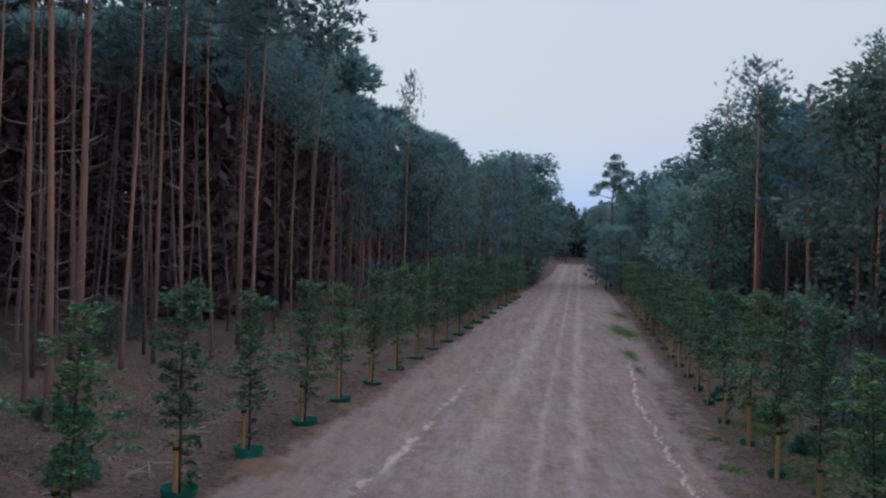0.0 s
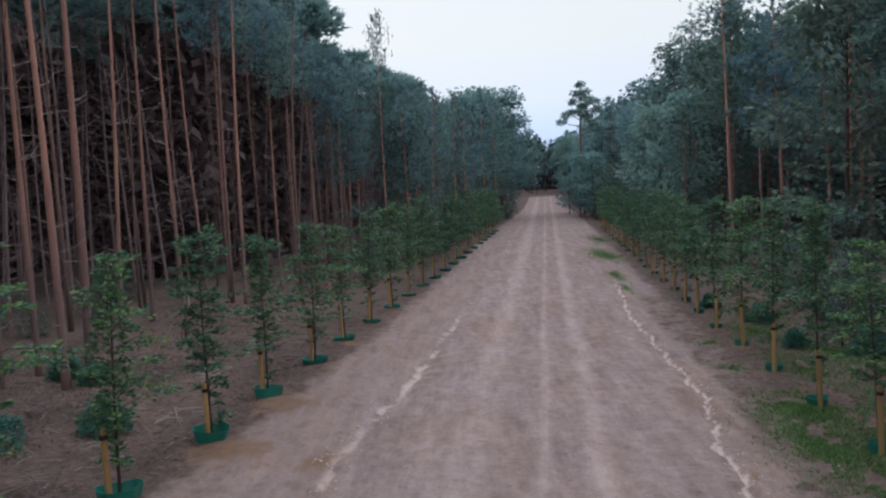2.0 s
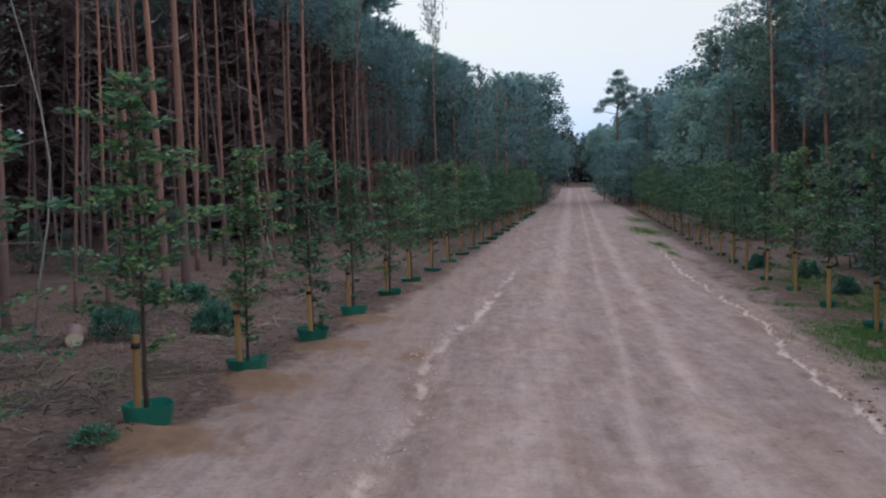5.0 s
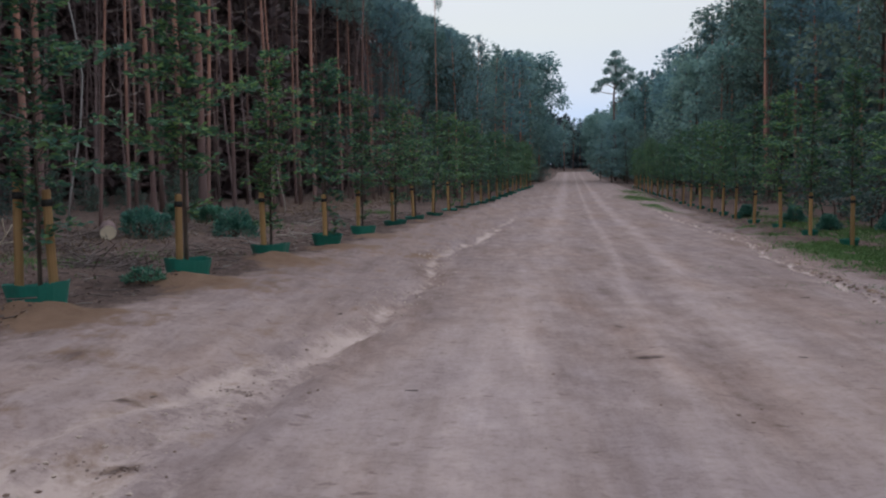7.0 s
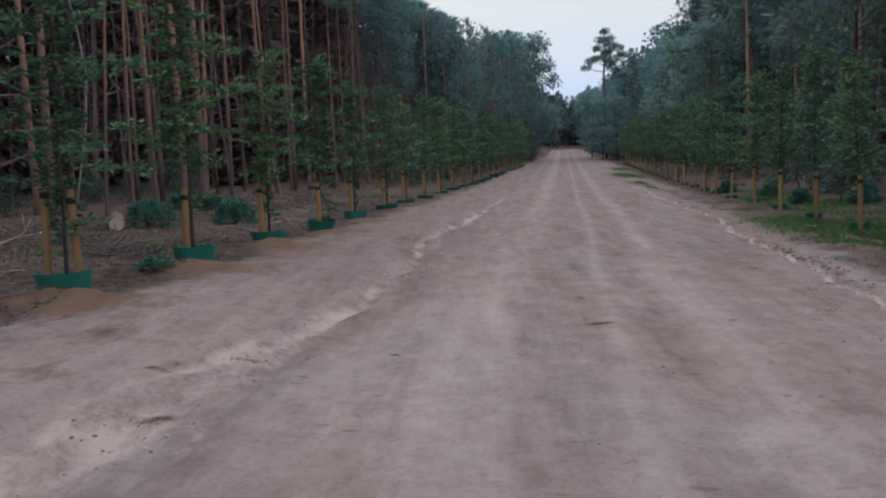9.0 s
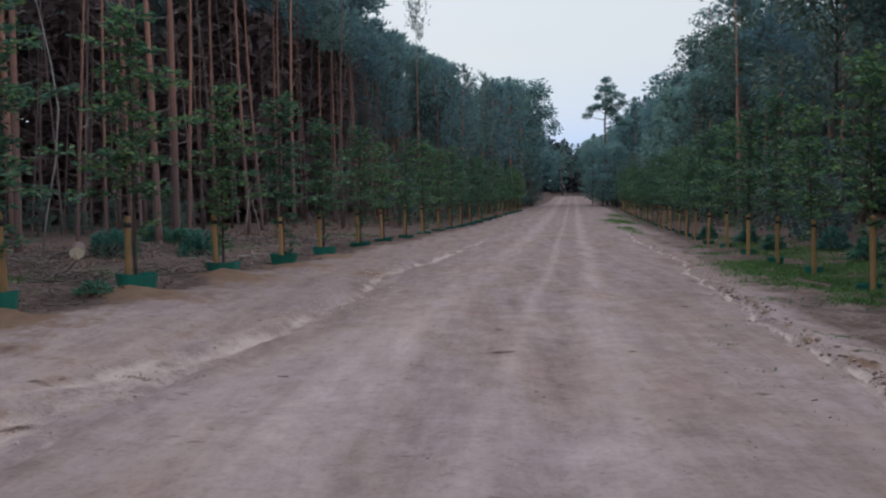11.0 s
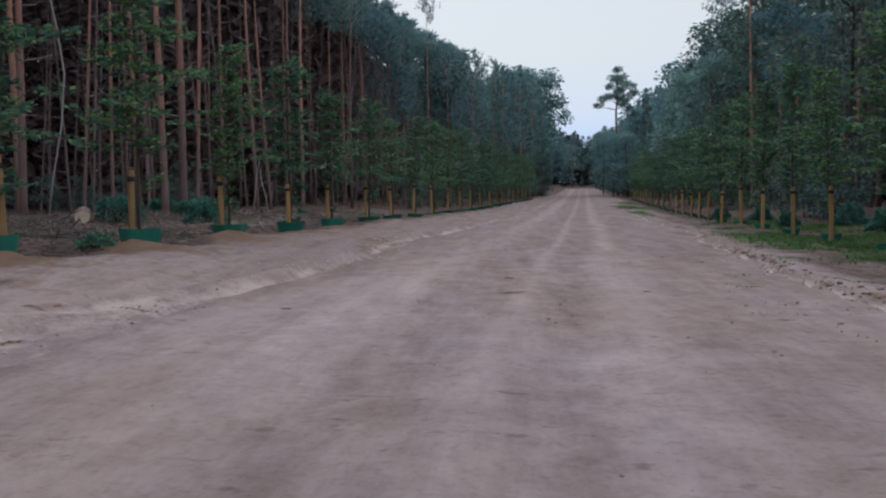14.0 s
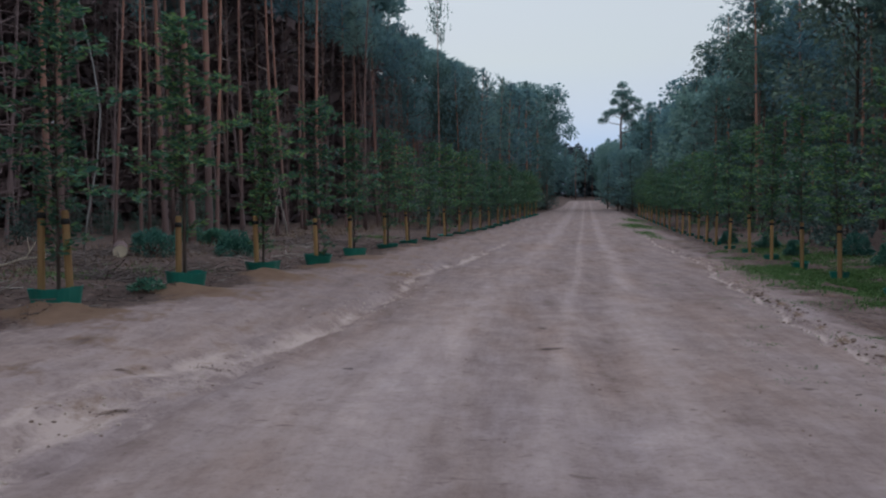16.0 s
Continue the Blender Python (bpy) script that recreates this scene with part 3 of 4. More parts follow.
oak = make_broadleaf("oak_tree", 12.6, 3.1, 150, 44, "round dark oak at the far end of the wood", 0.3, 0.14, HAZYLEAF, girth=0.2)
kinds = front + tall + high + edge + spruce + broad + shrub + edge_far + spruce_far + broad_far + [oak]
taken = []


TOPS = {ob.name: max(v.co.z for part_ in ob.children for v in part_.data.vertices) for ob in kinds}
# tops are capped to the skyline in the camera's view, lower towards the far end and the gap over the track: sideways
# run and rise for each metre ahead
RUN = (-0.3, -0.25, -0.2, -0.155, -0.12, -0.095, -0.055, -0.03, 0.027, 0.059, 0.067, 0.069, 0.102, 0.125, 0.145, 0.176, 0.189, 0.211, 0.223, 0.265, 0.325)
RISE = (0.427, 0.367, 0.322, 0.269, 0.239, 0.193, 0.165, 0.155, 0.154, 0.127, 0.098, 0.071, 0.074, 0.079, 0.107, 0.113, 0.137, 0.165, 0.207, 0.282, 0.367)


# the same skyline for the camera at the head of the track, four metres up
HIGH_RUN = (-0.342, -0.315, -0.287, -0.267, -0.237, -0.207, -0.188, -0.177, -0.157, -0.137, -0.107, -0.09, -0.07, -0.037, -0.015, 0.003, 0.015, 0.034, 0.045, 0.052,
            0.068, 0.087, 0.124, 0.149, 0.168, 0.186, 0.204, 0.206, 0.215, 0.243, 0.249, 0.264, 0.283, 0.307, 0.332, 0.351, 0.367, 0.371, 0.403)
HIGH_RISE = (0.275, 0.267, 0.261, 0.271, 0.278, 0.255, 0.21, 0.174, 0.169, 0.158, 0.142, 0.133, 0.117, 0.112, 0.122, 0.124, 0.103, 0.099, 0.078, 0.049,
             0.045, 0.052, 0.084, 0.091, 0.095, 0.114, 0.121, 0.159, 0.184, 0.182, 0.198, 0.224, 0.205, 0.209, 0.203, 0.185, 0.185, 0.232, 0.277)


# height at which a tree just fits under both camera skylines
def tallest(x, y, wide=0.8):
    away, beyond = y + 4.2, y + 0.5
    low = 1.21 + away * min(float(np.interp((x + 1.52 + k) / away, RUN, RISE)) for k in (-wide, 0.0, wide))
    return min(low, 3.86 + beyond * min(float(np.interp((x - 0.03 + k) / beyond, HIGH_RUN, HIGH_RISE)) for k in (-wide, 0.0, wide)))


def plant(proto, x, y, size=1.0, turn=None, group="", tilt=0.0, thin=1.0, wide=0.8):
    z = float(land(x, y)) - 0.03
    # trees are scaled and narrowed to fit the skyline in the camera's view
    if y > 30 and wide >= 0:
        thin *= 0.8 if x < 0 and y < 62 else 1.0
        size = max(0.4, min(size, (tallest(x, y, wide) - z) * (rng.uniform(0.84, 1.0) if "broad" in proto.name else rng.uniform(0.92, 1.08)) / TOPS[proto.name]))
    ob = copy_thing(proto, pose(x, y, z, tilt, 0, rng.uniform(0, 360) if turn is None else turn))
    ob.scale = (size * thin, size * thin, size)
    taken.append((x, y))
    return tagged(ob, group=group) if group else ob


def free(x, y, gap):
    return all((x - a) ** 2 + (y - b) ** 2 > gap * gap for a, b in taken)


# the pines along the edge that stand out singly
for x, y, kind, size in ((-8.45, 15.1, 0, 0.93), (-8.34, 15.9, 2, 0.93), (-12.4, 15.9, 2, 0.95), (-10.5, 22.6, 1, 0.95), (-10.0, 23.6, 4, 0.93), (-7.76, 20.0, 3, 0.95),
                         (-8.1, 26.7, 1, 0.95), (-7.8, 30.5, 4, 0.92), (-9.75, 11.5, 0, 0.9), (-9.7, 16.5, 4, 0.9), (-9.8, 15.3, 3, 0.9), (-9.9, 14.1, 3, 0.86),
                         (-8.2, 35.3, 0, 0.9), (-7.4, 36.0, 2, 0.86), (-9.0, 25.7, 3, 0.95), (-4.5, 37.0, 2, 0.755), (-9.3, 29.0, 3, 0.94)):
    plant(front[kind], x, y, size, turn=165 if y == 20.0 else None, group="pines of the plantation", wide=-1.0 if x > -5 else 0.8, tilt=rng.uniform(-2.5, 2.5), thin=0.4 if x > -5 else 0.7 if y < 16 and x > -9.95 and x < -9.75 else 0.92)
for x, y, kind, size in ((11.1, 39.3, 2, 0.90), (11.8, 48.5, 0, 0.95), (12.4, 30.0, 4, 0.82), (13.2, 30.5, 1, 0.9)):
    plant(front[kind], x, y, size, group="pines across the track", wide=0.0)
# the plantation on the left: the nearer pines singly, the rest as one mass; pines below y 8 are unseen, added to block
# sky light
deep = []
for y in np.arange(-14, 66, 2.45):
    for d in np.arange(8.4, 26, 2.3):
        x = float(middle(y)) - d + rng.uniform(-0.65, 0.65)
        yy = y + rng.uniform(-0.65, 0.65)
        if not free(x, yy, 1.15) or (8 < yy < 27 and d < 11.5) or (yy > 36 and d < 9) or (yy < 24 and rng.uniform() < 0.3):
            continue
        if d < 15 and 8 < yy < 42:
            plant(tall[rng.integers(0, 5)], x, yy, rng.uniform(0.84, 0.96), group="pines of the plantation", tilt=rng.uniform(-3, 3))
        else:
            deep.append((x, yy))
            taken.append((x, yy))


def plantation_depth(spots):
    wood, at, out = [], [], []
    for x, y in spots:
        h, g = rng.uniform(12.8, 14.4), rng.uniform(0.04, 0.075)
        # stems shortened to stay under the camera's skyline
        if y > 28:
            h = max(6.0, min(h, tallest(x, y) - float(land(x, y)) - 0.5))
        line = trunk_line(h, rng.normal(size=2) * 0.7, 0.12, 6) + np.array([x, y, float(land(x, y)) - 0.1])
        wood.append(tube(line, g * (1 - 0.8 * np.linspace(0, 1, 6)), 5, False))
        z0 = line[0][2]
        for k in range(52):
            wood.append(stub(line, z0 + rng.uniform(0.06, 0.9) * h, rng.uniform(0.4, 1.7), 0.013)[:2])
        for k in range(125):
            f = rng.uniform(0, 1)
            p = on_line(line, z0 + h * (0.89 + 0.11 * f))
            a, r = rng.uniform(0, 6.28), 2.1 * (1 - f) ** 0.6 * rng.uniform(0.15, 1)
            at.append(p + np.array([r * math.cos(a), r * math.sin(a), 0.2 * r]))
            out.append((math.cos(a), math.sin(a), 0.4))
    ob = new("plantation_depth")
    tagged(ob, "dim depth of the pine plantation behind its edge", "woods", kind="stuff")
    tagged(part("stems", mesh_of("stems", wood, STUBS), ob), kind="stuff")
    tagged(part("canopy", mesh_of("canopy", [needles(np.array(at), np.array(out), 6, 0.55, 0.16)], NEEDLE), ob), kind="stuff")


plantation_depth(deep)
# the mixed edge further on, left, which closes in on the track
def left_edge(y):
    return float(np.interp(y, (30, 36, 61, 68, 83, 88, 110, 150), (7.6, 6.9, 5.4, 4.9, 4.2, 5.6, 7.4, 8.6)))


for y in np.arange(37, 150, 2.5):
    for d in (0.0, 2.1, 4.6, 7.4):
        x, yy = float(middle(y)) - left_edge(y) - d + rng.uniform(-0.5, 0.5), y + rng.uniform(-1, 1)
        if d > 4 and y < 46 or not free(x, yy, 1.0):
            continue
        proto = (high + high + edge[2:] + broad[1:2])[rng.integers(0, 8)] if y < 56 else (edge_far + edge_far + broad_far[:1] + spruce_far + spruce_far)[rng.integers(0, 9)]
        plant(proto, x, yy, rng.uniform(0.84, 0.98) * (1.0 + 0.12 * float(ease(70, 100, y))) * (0.93 if y < 67 else 1.0))
for x, y, k, s in ((-6.4, 36.4, 0, 0.95), (-6.9, 32.9, 1, 0.95), (-7.5, 39.3, 2, 0.97), (-7.0, 30.2, 2, 0.93)):
    plant(tall[k], x, y, s, wide=0.3)
for x, y, s in ((1.7, 82.0, 1.0), (0.0, 80.0, 0.95), (-1.6, 77.0, 0.92)):
    plant(oak, x, y, s, wide=0.0)
# the mixed wood on the right; trees beside and behind the start are unseen, added to block sky light
for y in np.arange(-14, 150, 2.7):
    for d in (7.4, 9.6, 12.4, 15.5):
        x, yy = float(middle(y)) + d + rng.uniform(-0.7, 0.7) - 1.2 * float(ease(60, 100, y)), y + rng.uniform(-0.9, 0.9)
        if not free(x, yy, 1.3):
            continue
        if d < 8:
            if rng.uniform() < (0.55 if y < 30 else 0.35 if y < 45 else 0.2):
                continue
            proto = (shrub + shrub + spruce[1:])[rng.integers(0, 7)] if y < 45 else (shrub[2:] + broad_far[1:] + spruce_far)[rng.integers(0, 3)]
        elif y < 46 and d < 12:
            proto = (edge + edge + high[:1] + broad[1:2])[rng.integers(0, 8)]
        elif y < 40 and d < 14:
            proto = (tall + high)[rng.integers(0, 8)]
        else:
            proto = (edge_far + edge_far[:1] + broad_far[:1] + spruce_far + spruce_far)[rng.integers(0, 7)]
        plant(proto, x, yy, rng.uniform(0.8, 0.95) * (1 + 0.16 * float(ease(40, 60, y)) + (0.16 if d > 8 and y < 46 else 0.0)))
plant(broad[0], 14.9, 63.0, 1.16, wide=-1.0)
# undergrowth
for y in np.arange(32, 140, 3.0):
    w = 2.4 * float(ease(60, 110, y))
    plant(shrub[rng.integers(0, 3)], float(middle(y)) - left_edge(y) + 0.3 + rng.uniform(-0.5, 0.4), y + rng.uniform(-1, 1), rng.uniform(0.6, 0.95))
    if y > 66:
        plant(shrub[rng.integers(0, 3)], float(middle(y)) + 6.4 - w + rng.uniform(-0.5, 0.4), y + rng.uniform(-1, 1), rng.uniform(0.6, 0.95))
for k in range(8):
    y = rng.uniform(14, 34)
    plant(shrub[rng.integers(0, 2)], float(middle(y)) - rng.uniform(11, 17), y, rng.uniform(0.35, 0.6))
# the lone tall pine over the right wood, and the wood that closes the view
def make_lone():
    """An old pine with a bare stem and flat clumps of needles at the ends of a few crooked boughs."""
    tree = new("pine_tree")
    line = np.array([(0, 0, -0.2), (0.05, 0, 3), (-0.1, 0, 6), (-0.16, 0, 8.4), (0.0, 0, 10.2), (0.06, 0, 11.6), (-0.05, 0, 12.9)])
    wood, at, out = [tube(line, [0.13, 0.12, 0.11, 0.10, 0.075, 0.05, 0.015], 7)], [], []
    for dx, dy, z, r in ((0.0, 0.1, 12.7, 0.45), (-0.4, -0.3, 11.8, 0.55), (0.5, 0.3, 12.0, 0.5), (1.3, 0.0, 11.0, 0.6), (0.6, -0.9, 11.2, 0.55), (-0.7, 0.8, 11.1, 0.5),
                        (-1.45, -0.2, 9.8, 0.55), (-0.9, 0.3, 10.1, 0.4), (0.3, 0.9, 10.6, 0.6), (1.0, 0.4, 9.9, 0.6), (1.6, -0.3, 10.3, 0.45), (0.6, -0.5, 9.2, 0.5), (-0.3, -0.9, 10.0, 0.45),
                        (0.1, 0.0, 11.6, 0.6), (0.2, -0.3, 10.6, 0.55), (1.2, 0.3, 8.8, 0.5), (1.8, 0.2, 8.3, 0.4), (-1.9, 0.1, 9.2, 0.45), (0.4, 0.4, 9.6, 0.5)):
        p, tip = on_line(line, z - 0.5), np.array([dx, dy, z])
        wood.append(tube([p, (p + tip) / 2 + rng.normal(size=3) * 0.1, tip], [0.05, 0.035, 0.015], 4, False))
        d = unit(rng.normal(size=(85, 3)))
        at.append(tip + d * rng.uniform(0.2, 1.05, (85, 1)) * r * np.array([1.15, 1.15, 0.62]))
        out.append(d + np.array([0, 0, 0.5]))
    part("trunk", mesh_of("trunk", wood, DIMBARK, True), tree)
    part("crown", mesh_of("crown", [needles(np.concatenate(at), np.concatenate(out), 7, 0.26, 0.06)], NEEDLE), tree)
    return tagged(tree, "single tall pine standing clear above the wood", "tree")


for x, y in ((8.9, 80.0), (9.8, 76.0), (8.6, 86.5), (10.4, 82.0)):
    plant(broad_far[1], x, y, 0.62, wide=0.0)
lone = make_lone()
lone.matrix_basis = pose(9.9, 85, float(land(9.9, 85)) - 0.1)
for k in range(60):
    y = rng.uniform(144, 178)
    x = float(middle(y)) + rng.uniform(-24, 24)
    plant((broad_far + edge_far)[rng.integers(0, 5)], x, y, rng.uniform(1.1, 1.3))


def far_woods():
    """A leaf wall that stands in for the shaded depth of the wood on all sides, behind the trees that stand singly."""
    at = []
    # stretches beside and behind the start are unseen, there to block sky light
    for sgn, near, a, b, per in ((-1, 27, -30, 180, 720), (-1, 15, 37, 180, 340), (1, 17, -30, 180, 330)):
        k = int(per * (b - a))
        y = rng.uniform(a, b, k)
        d = near + rng.uniform(0, 4, k)
        h = rng.uniform(-0.02, 1, k) * (np.where(y > (110 if near > 20 else 60), 10.5, 15.5 if sgn < 0 else 11.5) + 1.6 * np.sin(y * 0.8) + 1.0 * np.sin(y * 2.1))
        x = middle(y) + sgn * d
        at.append(np.stack([x, y, land(x, y) + h], 1))
    k = 52000
    x = rng.uniform(-45, 60, k)
    y = np.where(rng.uniform(0, 1, k) < 0.7, rng.uniform(174, 184, k), rng.uniform(-34, -28, k))
    h = rng.uniform(-0.02, 1, k) * (np.where(y > 0, 9.0, 12.5) + 1.2 * np.sin(x * 0.7) + np.sin(x * 1.9))
    at.append(np.stack([x + np.where(y > 0, middle(y) * 0.6, 0), y, land(x, y) + h], 1))
    at = np.concatenate(at)
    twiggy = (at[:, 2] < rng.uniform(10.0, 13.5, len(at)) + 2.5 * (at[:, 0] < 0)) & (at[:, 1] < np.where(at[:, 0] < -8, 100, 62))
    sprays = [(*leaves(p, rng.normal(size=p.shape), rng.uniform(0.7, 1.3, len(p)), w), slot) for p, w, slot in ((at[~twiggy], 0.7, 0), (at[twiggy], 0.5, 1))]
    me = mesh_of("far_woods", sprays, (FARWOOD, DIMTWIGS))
    tagged(new("far_woods", me), "leaf wall behind the edge trees, coloured dark for forest shade", "woods", kind="stuff")


far_woods()


def make_birch():
    tree = new("birch_tree")
    line = np.array([(0.0, 0.0, -0.1), (0.14, 0, 0.8), (0.36, 0.02, 1.9), (0.44, 0.05, 2.9), (0.3, 0.1, 3.8), (0.1, 0.1, 4.8), (-0.25, 0.1, 6.2)])
    part("trunk", mesh_of("trunk", [tube(line, [0.020, 0.019, 0.018, 0.017, 0.015, 0.012, 0.007], 7)], BIRCHBARK, True), tree)
    at = np.concatenate([on_line(line, z) + rng.normal(size=(40, 3)) * (0.5, 0.5, 0.35) for z in np.arange(5.0, 6.4, 0.35)])
    part("crown", mesh_of("crown", [leaves(at, rng.normal(size=at.shape), 0.09, 0.06)], BROADLEAF), tree)
    return tagged(tree, "thin pale birch leaning among the pines", "tree")


birch = make_birch()
birch.matrix_basis = pose(-9.62, 12.1, float(land(-9.62, 12.1)), 0, 0, 0)


# ---- the planted avenue ----
def make_young(height, bulk, count, low):
    tree = new("young_tree")
    line = trunk_line(height, rng.normal(size=2) * 0.08, 0.03, 9)
    line[0][2] = -0.08
    wood = [tube(line, 0.026 * (1 - 0.85 * np.linspace(0, 1, 9)), 6)]
    at, along = [], []
    for k in range(count):
        f = low + (0.97 - low) * (k + rng.uniform(0, 1)) / count
        z = f * height
        ln = bulk * (0.35 + 0.65 * math.sin(math.pi * min(0.18 + f * 0.55, 1))) * (1.08 - f) ** 0.55 * rng.uniform(0.3, 1.5)
        if f < 0.31:
            ln *= 0.36
            if rng.uniform() < 0.6:
                continue
        if k % 3 == 1:
            ln = bulk * rng.uniform(0.16, 0.34)
        a = k * 2.4 + rng.uniform(-0.5, 0.5)
        p = on_line(line, z)
        way = np.array([math.cos(a), math.sin(a), rng.uniform(0.15, 0.75)])
        tip = p + way * ln + np.array([0, 0, -0.25 * ln])
        mid_ = p + way * ln * 0.55
        wood.append(tube([p, mid_, tip], [0.008, 0.005, 0.002], 3, False))
        flat = unit(np.cross(way, np.array([0, 0, 1.0])))
        for q in range(int(30 * ln / bulk) + 8):
            s = rng.uniform(0.12, 1.05)
            c = (p * (1 - s) ** 2 + 2 * mid_ * s * (1 - s) + tip * s * s)
            sd = rng.choice((-1, 1))
            base = c + flat * sd * 0.2 * ln * rng.uniform(0, 1) + rng.normal(size=3) * (0.025, 0.025, 0.015)
            for w in range(2):
                at.append(base + rng.normal(size=3) * 0.018)
                along.append(flat * sd * rng.uniform(0.3, 1) + unit(way) * rng.uniform(0.2, 0.9) + np.array([0, 0, rng.uniform(-0.5, 0.2)]))
    part("trunk", mesh_of("trunk", wood, TWIGWOOD, True), tree)
    at, along = np.array(at), np.array(along)
    part("crown", mesh_of("crown", [leaves(at, along, rng.uniform(0.065, 0.115, len(at)), 0.046, 0.05)], HORNBEAM), tree)
    return tagged(tree, "slender young hornbeam with fresh green leaves, tied to stakes", "tree", "young trees along the track")


young = [make_young(h, b, c, lo) for h, b, c, lo in ((3.7, 0.90, 84, 0.10), (3.4, 0.80, 72, 0.12), (3.9, 0.98, 84, 0.14), (3.2, 0.84, 74, 0.06), (3.5, 0.80, 68, 0.18))]


def make_stake(height):
    ob = new("wooden_stake")
    r = 0.042
    part("post", mesh_of("post", [tube([(0, 0, -0.1), (0, 0, height * 0.5), (0.004, 0, height - 0.02), (0.004, 0, height)], [r, r * 0.98, r * 0.96, r * 0.78], 10)], STAKEWOOD), ob)
    part("tie", mesh_of("tie", [tube([(0, 0, height - 0.13), (0, 0, height - 0.075)], [r + 0.006, r + 0.006], 10)], TIERUBBER, True), ob, "black rubber tie band")
    return tagged(ob, "round yellowish wooden tree stake with a black tie", "stake", "stakes along the track")


def make_ring(flare):
    """A flaring band of sheet round the tree's foot, with a wavy rim."""
    k, r, h = 30, 0.22, 0.28
    a = np.arange(k) * 2 * np.pi / k
    rr = r * (1 + 0.05 * np.sin(3 * a + rng.uniform(0, 6)) + 0.03 * np.sin(7 * a))
    top = h * (1 + 0.05 * np.sin(2 * a + rng.uniform(0, 6)) + 0.02 * np.sin(5 * a))
    v = []
    for wide, hz in ((1.0, -0.04 + a * 0), (1 + flare * 0.55, top * 0.5), (1 + flare, top)):
        v.append(np.stack([rr * wide * np.cos(a), rr * wide * np.sin(a), hz], 1))
    for wide, hz in ((1 + flare, top), (1 + flare * 0.55, top * 0.5), (1.0, -0.04 + a * 0)):
        v.append(np.stack([(rr * wide - 0.006) * np.cos(a), (rr * wide - 0.006) * np.sin(a), hz], 1))
    f = [(i * k + j, i * k + (j + 1) % k, (i + 1) * k + (j + 1) % k, (i + 1) * k + j) for i in range(5) for j in range(k)]
    ring = new("watering_ring")
    part("band", mesh_of("band", [(np.concatenate(v), f)], RINGSHEET), ring)
    lump = np.stack([0.92 * rr * np.cos(a), 0.92 * rr * np.sin(a), 0.05 + 0.015 * np.sin(5 * a)], 1)
    dome = np.concatenate([lump, lump * (0.55, 0.55, 1.0) + (0, 0, 0.02), [(0, 0, 0.08)]])
    heap = [(j, (j + 1) % k, k + (j + 1) % k, k + j) for j in range(k)] + [(k + j, k + (j + 1) % k, 2 * k) for j in range(k)]
    part("soil", mesh_of("soil", [(dome, heap)], DARKSOIL, True), ring, "dark soil inside the ring")
    return tagged(ring, "green plastic watering ring round a young tree's foot", "tree ring", "rings along the track")


stakes = [make_stake(h) for h in (1.0, 0.94, 1.06)]
rings = [make_ring(fl) for fl in (0.3, 0.24, 0.33)]
HEIGHTS = (3.75, 3.95, 3.2, 3.35, 3.1, 3.2, 3.0, 3.3)
OWN = (3.7, 3.4, 3.9, 3.2, 3.5)
for side, row in ((-1, LEFT_ROW), (1, RIGHT_ROW)):
    for k, (x, y) in enumerate(row):
        z = float(land(x, y))
        kind = (k * 2 + 2 * (side < 0)) % 5 if side < 0 else (k + 3) % 5
        t = copy_thing(young[kind], pose(x, y, z, 0, 0, rng.uniform(-40, 40)))
        s = (HEIGHTS[k] if side < 0 and k < 8 else rng.uniform(3.0, 3.6)) / OWN[kind]
        t.scale = (max(s, 0.95), max(s, 0.95), s)
        a = 0.05 if k == 0 and side < 0 else rng.uniform(-0.5, 0.5) + rng.choice((0.6, 1.2))
        for sg in (-1, 1):
            if y > 70 or (k or side > 0) and sg > 0:
                continue
            off = 0.17 if not k and side < 0 else 0.07
            stake = copy_thing(stakes[rng.integers(0, 3)], pose(x + sg * off * math.cos(a), y + sg * off * abs(math.sin(a)) - (0.04 if off > 0.1 else 0.1), z - 0.02, rng.uniform(-2, 2), rng.uniform(-2, 3), rng.uniform(0, 360)))
            stake.scale.z = (1.18, 1.16, 1.13, 1.03, 1.0, 1.03)[k] if side < 0 and k < 6 else rng.uniform(1.0, 1.1)
        if y < 70:
            ring = copy_thing(rings[k % 3], pose(x, y, z + 0.025, rng.uniform(-4, 4), rng.uniform(-4, 4), rng.uniform(0, 360)))
            ring.scale = (1, 1, (1, 0.95, 0.84, 0.72, 0.66, 0.55, 0.48)[k] if k < 7 else 0.34) if side < 0 else (0.62, 0.62, 0.45 if k < 5 else 0.32)
for proto in kinds + young + stakes + rings:
    for ob in (*proto.children_recursive, proto):
        bpy.data.objects.remove(ob)


# ---- low growth and litter ----
def surface(x, y):
    return bumpy(np.asarray(x, float), np.asarray(y, float), rough_land(np.asarray(x, float), np.asarray(y, float)))


def blades_at(x, y, height, spread, mat, name, label, category, wide=0.012):
    z = surface(x, y)
    k = len(x)
    way = np.stack([rng.normal(size=k) * spread, rng.normal(size=k) * spread, np.ones(k)], 1)
    at = np.stack([x, y, z - 0.01], 1)
    me = mesh_of(name, [leaves(at, way, height * rng.uniform(0.5, 1.3, k), wide + 0.05 * height)], mat)
    return tagged(new(name, me), label, category, kind="stuff")


